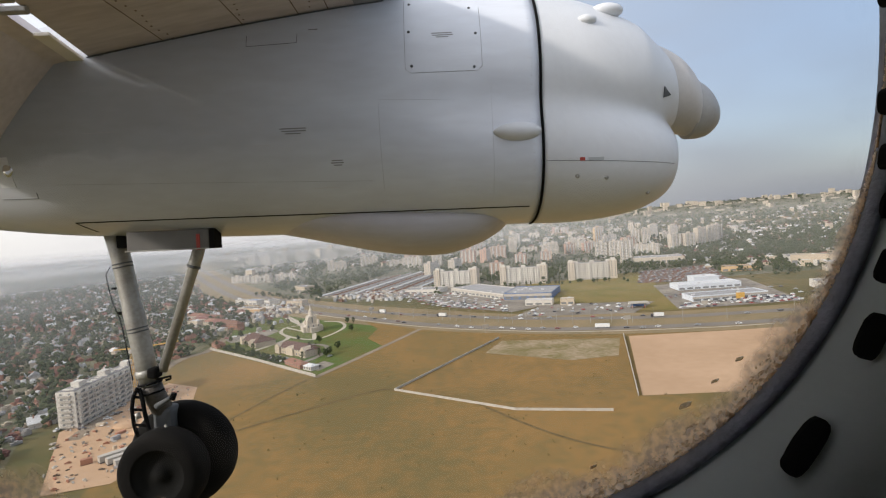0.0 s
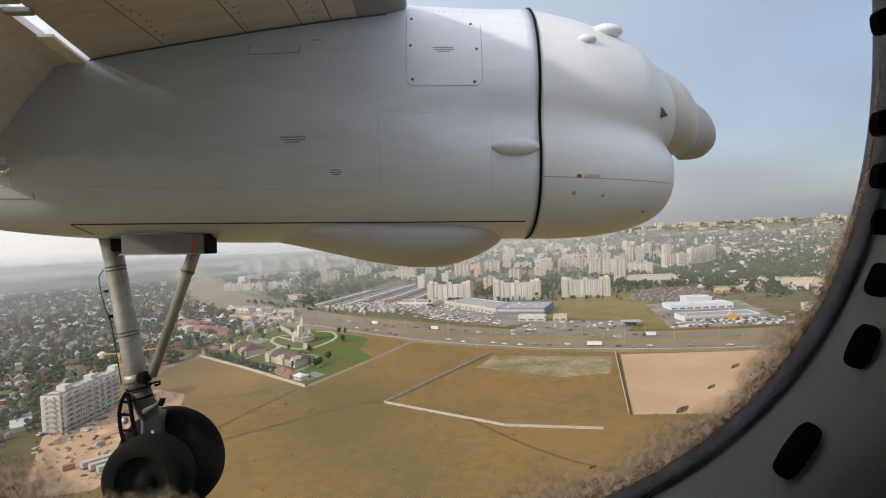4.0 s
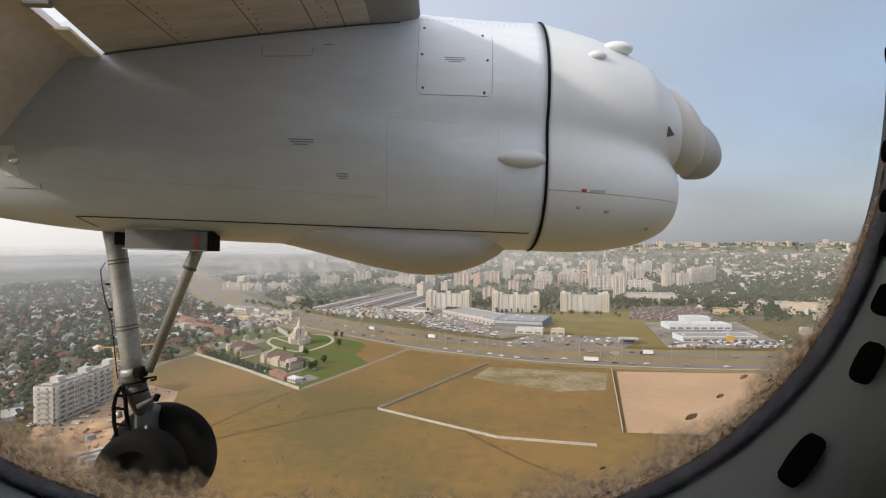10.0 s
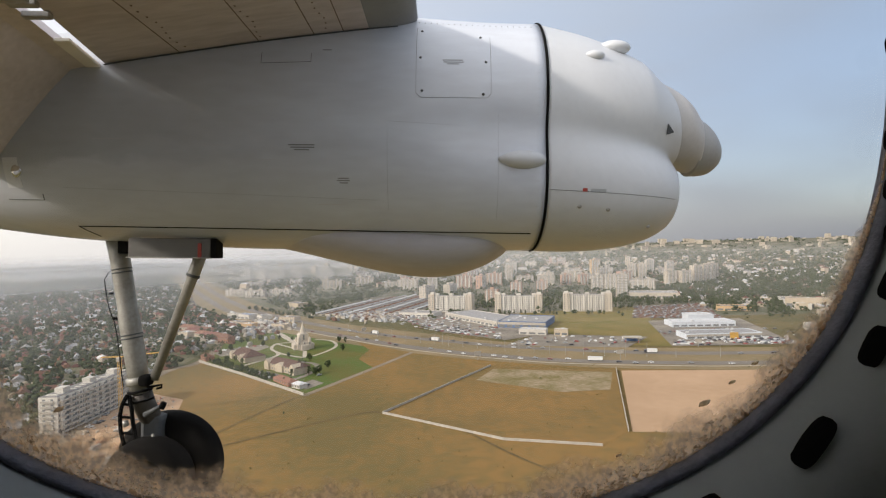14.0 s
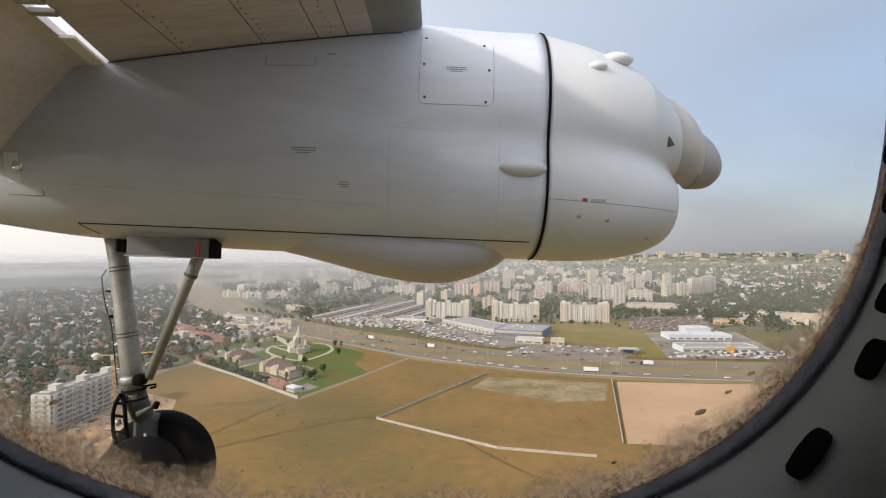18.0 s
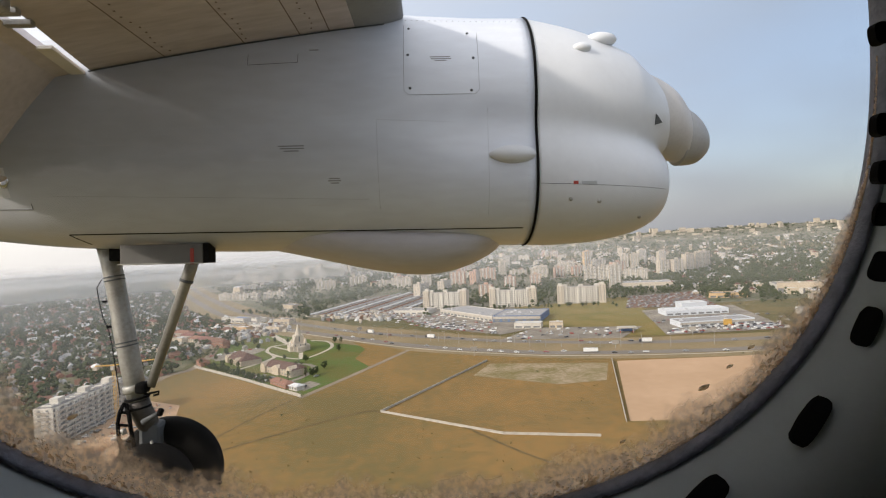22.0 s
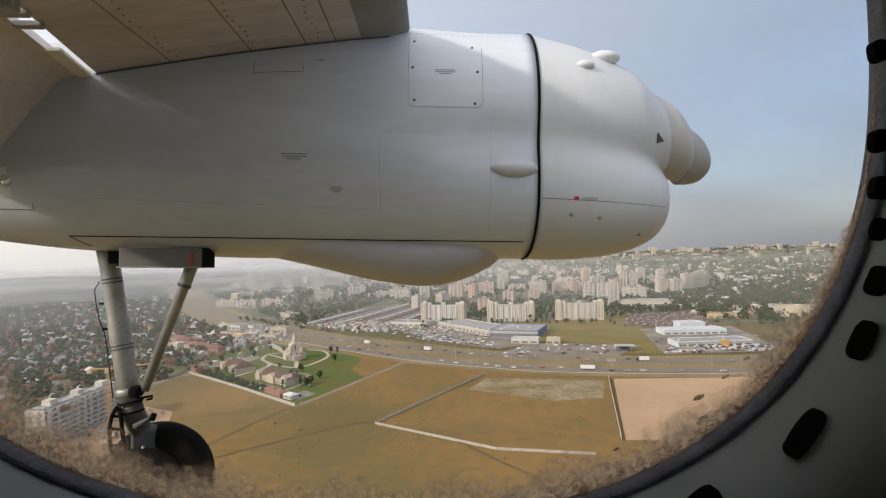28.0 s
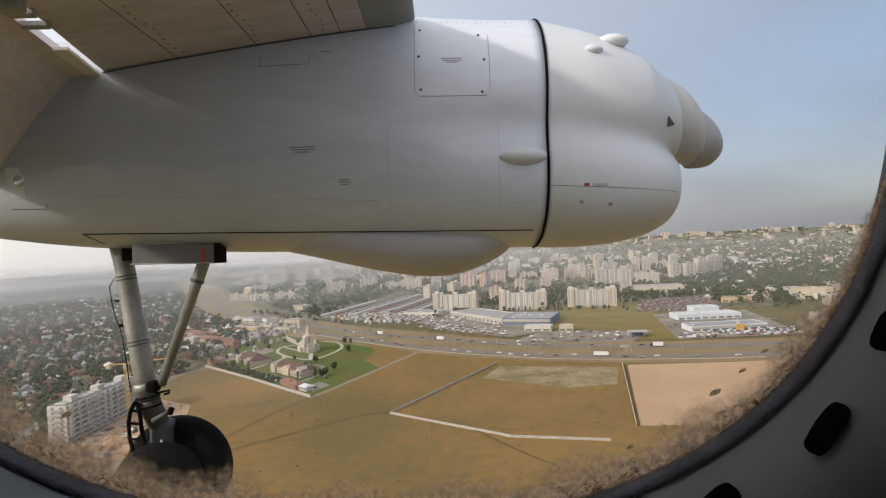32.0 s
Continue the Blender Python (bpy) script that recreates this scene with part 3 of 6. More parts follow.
obj("spinner_backplate", *loft(RING, NY, 1.33, 1.61, 22, 2.0, 64), SPINNER_PALE, nacelle, True, "pale grey-brown spinner backplate")
NOSE = [(1.595, 0.915, 0.528, 0.192), (1.66, 0.885, 0.530, 0.176), (1.72, 0.835, 0.545, 0.145), (1.77, 0.765, 0.588, 0.092), (1.80, 0.70, 0.635, 0.030)]
obj("spinner", *loft(NOSE, NY, 1.595, 1.80, 24, 2.0, 64), SPINNER, nacelle, True, "pointed dark grey propeller spinner")
# fittings on the rear side; plate and polished cap added for a sun glint
patch("drain_plate", -2.43, -2.34, 0.36, 0.52, PAINT_FRONT, nacelle, 0.003, 4, "pale plate added at a sun glint")
blister("drain_cap", -2.355, 0.455, 0.030, 0.042, 0.012, CHROME, nacelle)
seam("rear_panel_edge", [(-2.46, 0.30), (-2.24, 0.295), (-2.235, 0.33)], 0.002, STENCIL, nacelle, 0, 10)
for x, z0, z1 in ((-0.30, 0.25, 0.72), (0.30, 0.20, 0.80)):      # faint riveted skin joints
    seam("skin_joint", [(x, z0), (x, z1)], 0.0004, STENCIL, body, 0.0, 24)
seam("skin_joint", [(-0.30, 0.72), (0.54, 0.685)], 0.0004, STENCIL, body, 0.0, 24)
seam("skin_joint", [(-2.1, 0.36), (-0.3, 0.30)], 0.0004, STENCIL, body, 0.0, 30)
for i in range(26):
    blister("rivet", 0.515, 0.18 + 0.045 * i, 0.003, 0.003, 0.0012, PAINT_BELLY, body)
for i in range(20):
    blister("rivet", -0.14 + 0.034 * i, 1.335 - 0.0006 * i, 0.003, 0.003, 0.002, STENCIL, body)

# ---- wing and lowered flap overhead ----
wing = thing("wing", "high wing with a grimy brown-grey underside", "aircraft wing", AIR)


def wing_low(x):
    return 1.317 + 0.165 * (x + 0.16)


def wing_strip(name, xs, y0, y1, thick, material, label=""):
    V, F = [], []
    for x in xs:
        u = (x + 1.88) / 1.72
        z = wing_low(x)
        t = thick(u)
        V += [(x, y0, z), (x, y1, z), (x, y1, z + t), (x, y0, z + t)]
    for i in range(len(xs) - 1):
        o = 4 * i
        F += [(o, o + 4, o + 5, o + 1), (o + 1, o + 5, o + 6, o + 2), (o + 2, o + 6, o + 7, o + 3), (o + 3, o + 7, o + 4, o)]
    F += [(0, 1, 2, 3), (len(V) - 1, len(V) - 2, len(V) - 3, len(V) - 4)]
    return obj(name, V, F, material, wing, False, label)


thickness = lambda u: 0.03 + 0.13 * math.sin(min(1, u * 1.02) * math.pi * 0.62)
lower_skin = wing_strip("lower_skin", [-1.872 + 1.452 * i / 12 for i in range(13)], -0.4, 3.6, thickness, WING_PAINT, "stained lower wing skin")
wing_strip("outer_wing", [-1.86 + 1.44 * i / 12 for i in range(13)], 3.61, 13.0, thickness, WING_PAINT)
for y0, y1 in ((-0.4, 3.2), (4.0, 13.0)):
    V, F = [], []
    n = 18
    for i in range(n + 1):                      # rounded leading edge strip
        a = -math.pi / 2 + math.pi * i / n
        x, z = -0.42 + 0.27 * math.cos(a) , wing_low(-0.42) + 0.08 + 0.08 * math.sin(a) + 0.02 * math.cos(a)
        V += [(x, y0, z), (x, y1, z)]
        if i:
            o = 2 * i - 2
            F.append((o, o + 2, o + 3, o + 1))
    F += [tuple(range(0, 2 * n + 2, 2)), tuple(range(1, 2 * n + 2, 2))[::-1]]
    obj("leading_edge", V, F, BOOT, wing, True, "grey de-icing strip on the leading edge")
for x in (-1.45, -1.02, -0.72, -0.56):          # riveted seams in the underside
    z = wing_low(x)
    obj("skin_seam", *box_vf(x - 0.003, x + 0.003, -0.3, 3.1, z - 0.001, z + 0.01), RUSTY, lower_skin)
for i in range(120):                            # rusty rivet lines beside the seams
    x, y = (-0.985, -0.64, -1.40)[i % 3] + 0.012 * math.sin(i * 1.7), 0.6 + 0.0205 * i
    obj("rivet", *box_vf(x - 0.004, x + 0.004, y - 0.004, y + 0.004, wing_low(x) - 0.003, wing_low(x) + 0.01), RUSTY, lower_skin)
fillet = []
for i in range(31):
    x = -1.86 + 1.6 * i / 30
    z = wing_low(x) - 0.006
    fillet.append((x, skin(x, min(z, 1.3)) - 0.004, z))
obj("root_sealant", *tube(fillet, 0.004, 6), STENCIL, wing, True, "dark sealant where wing meets nacelle")

flap = thing("wing_flap", "lowered brown-grey wing flap behind the wing", "wing flap", AIR)
V, F = [], []
for i in range(9):
    u = 0.66 * (i / 8) ** 1.7
    x, z, t = -1.965 - 0.75 * u - 0.08 * min(1, u * 55), 1.02 - 0.86 * u - 0.02 * math.sin(u * math.pi), 0.012 + 0.078 * math.sin((1 - u) * math.pi * 0.6)
    V += [(x, 0.5, z), (x, 3.14, z), (x - 0.7 * t, 3.14, z + t), (x - 0.7 * t, 0.5, z + t)]
    if i:
        o = 4 * i - 4
        F += [(o, o + 1, o + 5, o + 4), (o + 1, o + 2, o + 6, o + 5), (o + 2, o + 3, o + 7, o + 6), (o + 3, o, o + 4, o + 7)]
F += [(3, 2, 1, 0), (32, 33, 34, 35)]
obj("flap_skin", V, F, FLAP_PAINT, flap)
# out of view, added to stop sunlight through the inboard slot
part("slot_seal", bevel_box(-1.95, -1.84, 0.5, 2.24, 1.014, 1.034, 0.003), STEEL, flap)
for y in (2.33, 2.44):                         # seal tabs across the slot between wing and flap
    part("slot_tab", bevel_box(-1.975, -1.85, y - 0.020, y + 0.020, 1.010, 1.036, 0.004), STEEL, flap)
# strip coloured pale to look lit through the slot
part("slot_strip", bevel_box(-1.975, -1.895, 2.69, 3.12, 1.012, 1.030, 0.003), STRIP_LIT, flap, "flap nose strip in the slot, coloured pale as if lit")
for y in (2.16, 1.3):
    part("hinge_bracket", bevel_box(-2.0, -1.80, y - 0.03, y + 0.03, 0.95, 1.06, 0.012), STEEL, flap)
for piece in list(flap.children) + [lower_skin]:      # the trailing edge sweeps forward to the cabin
    for v in piece.data.vertices:
        fore = 0.0 if piece != lower_skin else max(0.0, min(1.0, (v.co.x + 1.872) / 1.452))
        dx = 0.17 * (3.14 - v.co.y) * (1 - fore)
        v.co.x += dx
        v.co.z += 0.165 * dx

# ---- main landing gear, lowered ----
gear = thing("landing_gear_leg", "lowered grey main landing gear leg with bands and hoses", "landing gear", AIR)
top, knee, low = Vector((-2.10, NY, 0.10)), Vector((-1.932, NY, -0.90)), Vector((-1.79, NY + 0.09, -1.40))
at = lambda u: top.lerp(knee, u)
strut = obj("main_strut", *tube([at(0), at(0.15), at(0.2), at(0.47), at(0.5), at(0.78), at(0.82), at(1)], [0.068, 0.059, 0.059, 0.059, 0.064, 0.063, 0.062, 0.061], 24), STEEL, gear, True, "thick dull grey strut tube")
obj("lower_strut", *tube([knee, Vector((-1.915, NY + 0.01, -0.97)), Vector((-1.888, NY + 0.03, -1.05)), Vector((-1.862, NY + 0.05, -1.14)), low], [0.068, 0.067, 0.066, 0.050, 0.045], 24), GREASY, gear, True, "cast lower strut")
obj("strut_collar", *tube([at(0.895), at(0.905), at(0.935), at(0.945)], [0.066, 0.075, 0.075, 0.066], 28), STEEL, gear, True, "worn machined collar")
for u in (0.215, 0.635):
    for d in (-0.011, 0.011):
        obj("strut_band", *tube([at(u + d - 0.004), at(u + d + 0.004)], 0.0615 if u < 0.5 else 0.0655, 24), STENCIL, strut, True, "dark clamp band")
for u in (0.985, 1.045):
    obj("strut_band", *tube([at(u - 0.006), at(u + 0.006)], 0.074, 24), BLACK, strut, True, "dark clamp band")
obj("grease_fitting", *tube([at(0.36) + Vector((-0.06, -0.03, 0)), at(0.36) + Vector((-0.085, -0.03, 0))], 0.007, 8), BLACK, strut, True)
obj("grease_fitting", *tube([at(0.52) + Vector((-0.06, -0.03, 0)), at(0.52) + Vector((-0.085, -0.03, 0))], 0.009, 8), BLACK, strut, True)
obj("damper_rod", *tube([(-1.815, NY - 0.07, -1.14), (-1.79, NY - 0.08, -1.26)], 0.009, 10), STEEL, gear, True)
brace_a, brace_b = Vector((-1.525, NY - 0.05, 0.02)), Vector((-1.822, NY - 0.05, -0.80))
brace = obj("side_brace", *tube([brace_a, brace_a.lerp(brace_b, 0.19), brace_a.lerp(brace_b, 0.20), brace_b], [0.038, 0.038, 0.033, 0.028], 18), STEEL, gear, True, "slanting steel brace")
obj("brace_collar", *tube([brace_a.lerp(brace_b, 0.185), brace_a.lerp(brace_b, 0.205)], 0.042, 18), STENCIL, brace, True)
obj("red_band", *tube([brace_a.lerp(brace_b, 0.0) + Vector((0, -0.008, 0)), brace_a.lerp(brace_b, 0.09) + Vector((0, -0.01, 0))], 0.014, 10), RED, brace, True, "red tag on the brace")
part("torque_link", bevel_box(-1.90, -1.83, NY - 0.11, NY - 0.02, -0.84, -0.77, 0.02), BLACK, gear, "dark brace joint")
obj("torque_arm", *tube([(-1.85, NY - 0.08, -0.845), (-1.79, NY - 0.08, -0.835), (-1.762, NY - 0.07, -0.83), (-1.77, NY - 0.06, -0.85), (-1.80, NY - 0.06, -0.858)], 0.007, 8), BLACK, gear, True)
obj("torque_arm", *tube([(-1.86, NY - 0.08, -1.02), (-1.80, NY - 0.09, -0.985), (-1.745, NY - 0.10, -0.955)], [0.020, 0.015, 0.013], 10), STENCIL, gear, True)
obj("arm_knob", *tube([(-1.748, NY - 0.10, -0.972), (-1.733, NY - 0.10, -0.935)], 0.018, 12), BLACK, gear, True)
obj("brake_hose", *tube([at(0.22) + Vector((-0.065, -0.03, 0)), at(0.27) + Vector((-0.098, -0.04, 0)), at(0.36) + Vector((-0.10, -0.04, 0)), at(0.46) + Vector((-0.095, -0.04, 0)), at(0.55) + Vector((-0.075, -0.04, 0)), at(0.62) + Vector((-0.066, -0.05, 0)), at(0.95) + Vector((-0.07, -0.06, 0))], 0.0032, 8), BLACK, gear, True)
obj("brake_hose", *tube([(-1.972, NY - 0.08, -0.895), (-1.998, NY - 0.09, -0.95), (-2.012, NY - 0.09, -1.02), (-2.006, NY - 0.09, -1.12), (-1.99, NY - 0.08, -1.21)], 0.012, 10), BLACK, gear, True)
obj("brake_hose", *tube([(-1.968, NY - 0.07, -0.90), (-1.945, NY - 0.08, -0.98), (-1.938, NY - 0.08, -1.05), (-1.925, NY - 0.07, -1.16), (-1.915, NY - 0.06, -1.25)], 0.013, 10), BLACK, gear, True)
for z, x0, x1 in ((-0.95, -1.995, -1.955), (-1.03, -2.01, -1.94), (-1.13, -2.0, -1.93)):
    obj("hose_clip", *tube([(x0, NY - 0.085, z), (x1, NY - 0.075, z - 0.01)], 0.009, 8), BLACK, gear, True)
obj("hose_joint", *tube([(-1.975, NY - 0.10, -1.05), (-1.965, NY - 0.10, -1.085)], 0.017, 12), STEEL, gear, True)
obj("axle", *tube([(-1.815, NY - 0.06, -1.42), (-1.85, NY + 0.2, -1.44)], 0.05, 16), STEEL, gear, True)
part("brake_block", bevel_box(-1.93, -1.80, NY - 0.02, NY + 0.12, -1.30, -1.05, 0.03), STENCIL, gear)
R, W = 0.322, 0.21
PROFILE = [(0.0, 0.05), (0.14, 0.05), (0.19, 0.075), (0.20, 0.10), (0.27, 0.105), (0.305, 0.085), (R, 0.045), (R, -0.045), (0.305, -0.085), (0.27, -0.105), (0.20, -0.10), (0.19, -0.075), (0.14, -0.05), (0.0, -0.05)]


def lathe(profile, cx, cy, cz, sides=56):
    V, F = [], []
    for r, y in profile:
        V += [(cx + r * math.cos(k * math.tau / sides), cy + y, cz + r * math.sin(k * math.tau / sides)) for k in range(sides)]
    for i in range(len(profile) - 1):
        o = i * sides
        F += [(o + k, o + sides + k, o + sides + (k + 1) % sides, o + (k + 1) % sides) for k in range(sides)]
    return V, F


for x, y, z, r in ((-1.822, NY - 0.10, -1.425, 0.27), (-1.812, NY + 0.16, -1.408, 0.345)):
    k = r / R
    wheel = obj("wheel", *lathe([(a * k, w) for a, w in PROFILE[3:11]], x, y, z), RUBBER, gear, True, "black aircraft tyre")
    obj("rim", *lathe([(a * k, w) for a, w in [(0.0, -0.07), (0.05, -0.07), (0.06, -0.05), (0.14, -0.055), (0.19, -0.08), (0.202, -0.10), (0.202, 0.10), (0.19, 0.08), (0.14, 0.055), (0.03, 0.06)]], x, y, z), RIM, wheel, True)
bay = thing("gear_bay_door", "grey gear bay door edge below the nacelle", "aircraft door", AIR)
panel = part("door_panel", bevel_box(-1.86, -1.37, NY - 0.30, NY - 0.27, -0.030, 0.09, 0.006), DOORGREY, bay)
part("red_tag", bevel_box(-1.447, -1.425, NY - 0.304, NY - 0.298, -0.034, 0.06, 0.002), RED, panel, "red warning stripe")
part("door_lip", bevel_box(-1.87, -1.375, NY - 0.308, NY - 0.30, -0.030, -0.022, 0.002), STEEL, panel)
part("door_end", bevel_box(-1.369, -1.335, NY - 0.31, NY - 0.2, -0.028, 0.09, 0.004), BLACK, bay, "black rubber door end")
part("hinge_shroud", bevel_box(-2.03, -1.94, NY - 0.12, NY + 0.1, -0.005, 0.10, 0.01), BLACK, bay)

# ---- porthole and cabin ----
WL = 0.028                                     # the opening reaches farther towards the tail
WX, WZ, WA, WB, WP, WY = -0.031, 0.081, 0.197, 0.186, 2.35, 0.20


def hole(k, n, grow=0.0):
    a = k * math.tau / n
    c, s = math.cos(a), math.sin(a)
    wa = WA + grow + (WL if c < 0 else 0.0)
    r = (abs(c / wa) ** WP + abs(s / (WB + grow)) ** WP) ** (-1 / WP)
    return WX + r * c, WZ + r * s


def collar(rings, n=120, skip=None):
    """Strips between closed outlines (grow, y)."""
    V, F = [], []
    for i, (g, y) in enumerate(rings):
        for k in range(n):
            x, z = hole(k, n, g)
            V.append((x, y, z))
        if i:
            o = (i - 1) * n
            F += [(o + k, o + n + k, o + n + (k + 1) % n, o + (k + 1) % n) for k in range(n)]
    return V, F


def plate_round_hole(grow, y, x0, x1, z0, z1, n=120):
    V, F = [], []
    for k in range(n):
        V.append((hole(k, n, grow)[0], y, hole(k, n, grow)[1]))
    for k in range(n):
        a = k * math.tau / n
        c, s = math.cos(a), math.sin(a)
        u = min(((x1 if c > 0 else x0) - WX) / c if abs(c) > 1e-6 else 1e9, ((z1 if s > 0 else z0) - WZ) / s if abs(s) > 1e-6 else 1e9)
        V.append((WX + u * c, y, WZ + u * s))
    F = [(k, n + k, n + (k + 1) % n, (k + 1) % n) for k in range(n)]
    return V, F


window = thing("window_1", "round cabin porthole with a dark rubber seal and grey bezel", "window", AIR, kind="structure")
obj("seal", *collar([(0.0, WY + 0.008), (-0.0008, WY + 0.002), (0.0008, WY - 0.0015), (0.0020, WY - 0.002), (0.0030, WY - 0.001)]), SEAL, window, True, "dark rubber window seal")
BEZEL_RINGS = [(0.0024, 0.001), (0.0030, -0.0016), (0.0055, -0.0065), (0.009, -0.0125), (0.014, -0.0205), (0.020, -0.027), (0.028, -0.0315), (0.036, -0.0330), (0.041, -0.0330), (0.045, -0.016), (0.048, -0.004)]
bezel = obj("bezel", *collar([(g, WY + y) for g, y in BEZEL_RINGS]), BEZEL, window, True, "grey moulded window bezel")
SLOT_SHAPES = []
SLOTS = [(0.1632, 0.078, 0.0042, 0.0030), (0.1626, 0.0425, 0.0044, 0.0030), (0.1626, 0.024, 0.0046, 0.0031), (0.1607, 0.0078, 0.0046, 0.0026), (0.1580, -0.0122, 0.0060, 0.0029), (0.1500, -0.0345, 0.0080, 0.0028),
         (0.1262, -0.0688, 0.0106, 0.0029), (0.085, -0.097, 0.0115, 0.0036), (0.043, -0.115, 0.0115, 0.0036), (-0.002, -0.124, 0.0115, 0.0036)]
for sx, sz, long, wide in SLOTS + [(2 * WX - WL - x, z, a, w) for x, z, a, w in SLOTS]:   # vent slots in the bezel
    lean = math.atan2((sz - WZ) / WB ** 2, (sx - WX) / WA ** 2) + math.pi / 2 + (0.14 if sx > WX else -0.14)
    V = []
    for y in (WY - 0.0235, WY + 0.002):
        for i in range(16):
            c, s = math.cos(i * math.tau / 16), math.sin(i * math.tau / 16)
            u, w = long * math.copysign(abs(c) ** 0.66, c), wide * math.copysign(abs(s) ** 0.66, s)
            V.append((sx + u * math.cos(lean) - w * math.sin(lean), y, sz + u * math.sin(lean) + w * math.cos(lean)))
    SLOT_SHAPES.append((V, sx, sz))

def outside(x, z):
    """How far (x, z) lies outside the opening."""
    r = math.hypot(x - WX, z - WZ)
    return r * (1 - (abs((x - WX) / (WA + (WL if x < WX else 0.0))) ** WP + abs((z - WZ) / WB) ** WP) ** (-1 / WP))


for V, sx, sz in SLOT_SHAPES:
    # each slot lies on the sloping bezel
    out = []
    for x, y, z in V[:16]:
        reach = WY - 0.0015 - 0.62 * max(0, outside(x, z) - 0.004)
        s = 0.76
        while s < 1.1 and reach * s < WY - 0.0012 + spline(BEZEL_RINGS[1:9], min(0.041, max(0.003, outside(x * s, z * s))))[0]:
            s += 0.002
        out.append((x * s, reach * s - 0.0006, z * s))
    V2 = out + [(x, y + 0.004, z) for x, y, z in out]
    obj("vent_slot", V2, [tuple(range(16))] + [(i, (i + 1) % 16, 16 + (i + 1) % 16, 16 + i) for i in range(16)], BLACK, bezel)
pane_v = [(hole(k, 120, 0.002)[0], WY + 0.006, hole(k, 120, 0.002)[1]) for k in range(120)]
pane = obj("pane", pane_v, [tuple(range(120))], PANE, window, False, "clear scratched window pane")
pane.visible_shadow = False
wall_in = obj("wall_cabin", *plate_round_hole(0.046, WY - 0.006, -0.31, 0.31, -0.21, 0.37), TRIM)
wall_in.matrix_basis = AIR
tagged(wall_in, "grey vinyl cabin panel around the porthole", "wall", kind="structure")


def barrel(r, openings, x_lo, x_hi, taper):
    """The round fuselage: a grid of panels along x and round it, left open at holes (x0, x1, z0, z1, side)."""
    xs = sorted(set([x_lo + (x_hi - x_lo) * i / 24 for i in range(25)] + [-4.0 + 0.05 * i for i in range(161)]))
    sides = 180
    V, F = [], []
    for x in xs:
        k = 1.0
        if taper and abs(x) > 4.5:
            k = math.cos((abs(x) - 4.5) / (max(abs(x_lo), x_hi) - 4.4) * math.pi / 2) ** 0.5
        V += [(x, -1.17 + r * k * math.cos(a * math.tau / sides), r * k * math.sin(a * math.tau / sides)) for a in range(sides)]
    for i in range(len(xs) - 1):
        x = (xs[i] + xs[i + 1]) / 2
        for a in range(sides):
            c, s = math.cos((a + 0.5) * math.tau / sides), r * math.sin((a + 0.5) * math.tau / sides)
            if any(x0 < x < x1 and z0 < s < z1 and c * sd > 0 for x0, x1, z0, z1, sd in openings):
                continue
            o = i * sides
            F.append((o + a, o + sides + a, o + sides + (a + 1) % sides, o + (a + 1) % sides))
    return V, F


# first the porthole, then unseen openings added to let daylight onto the bezel
HOLES = [(-0.3, 0.3, -0.2, 0.36, 1)] + [(s * 0.78 - 0.19, s * 0.78 + 0.19, -0.11, 0.27, 1) for s in (-1, 1)]
HOLES += [(s * x - 0.24, s * x + 0.24, -0.16, 0.32, -1) for s in (-1, 1) for x in (2.6,)]
fuselage = thing("fuselage", "round pale grey aircraft fuselage with a porthole and unseen openings added for light", "aircraft fuselage", AIR)
obj("outer_skin", *barrel(1.42, HOLES, -8.5, 7.5, True), PAINT, fuselage, True)
lining = obj("wall_lining", *barrel(1.38, HOLES, -4.0, 4.0, False), TRIM)
lining.matrix_basis = AIR
tagged(lining, "plain grey cabin lining behind the porthole", "wall", kind="structure")
for nm, b in (("floor", (-4, 4, -2.35, 0.0, -0.80, -0.75)), ("wall_fore", (3.96, 4.0, -2.4, 0.05, -0.9, 0.9)), ("wall_aft", (-4.0, -3.96, -2.4, 0.05, -0.9, 0.9))):
    o = obj(nm, *box_vf(*b), TRIM)
    o.matrix_basis = AIR
    tagged(o, "plain grey cabin lining behind the porthole", nm.split("_")[0], kind="structure")

# dried mud along the lower edge of the pane
rr = random.Random(11)
pieces = []
SPECK = ([(math.cos(k * 0.785) * (1 + 0.22 * math.sin(k * 2.7)), 0, math.sin(k * 0.785)) for k in range(8)] + [(0.6 * math.cos(k * 0.785), -0.6, 0.6 * math.sin(k * 0.785)) for k in range(8)] + [(0, -0.8, 0)],
         [(k, (k + 1) % 8, 8 + (k + 1) % 8, 8 + k) for k in range(8)] + [(8 + k, 8 + (k + 1) % 8, 16) for k in range(8)])
REACH = [(180, 0.020), (205, 0.026), (222, 0.026), (245, 0.021), (275, 0.020), (300, 0.020), (315, 0.016), (330, 0.0115), (342, 0.004), (360, 0.0015)]
for i in range(3400):
    k = rr.uniform(61, 119)
    depth = 0.42 * rr.random() ** 1.5
    reach = spline(REACH, k * 3)[0] * (0.8 + 0.2 * math.sin(k * 1.9))
    x, z = hole(k, 120, -0.0005 - depth * reach)
    s = rr.uniform(0.00018, 0.00062) * (1.1 - depth)
    V, F = SPECK
    tw = math.atan2(x - WX, WZ - z) + rr.uniform(-0.5, 0.5)
    c, sn = math.cos(tw), math.sin(tw)
    e = rr.uniform(0.6, 2.2)
    pieces.append(([(x + (a * c * e - d * sn) * s * rr.uniform(0.7, 1.3), WY + 0.0035 + b * s * 0.5, z + (a * sn * e + d * c) * s * rr.uniform(0.7, 1.3)) for a, b, d in V], F))
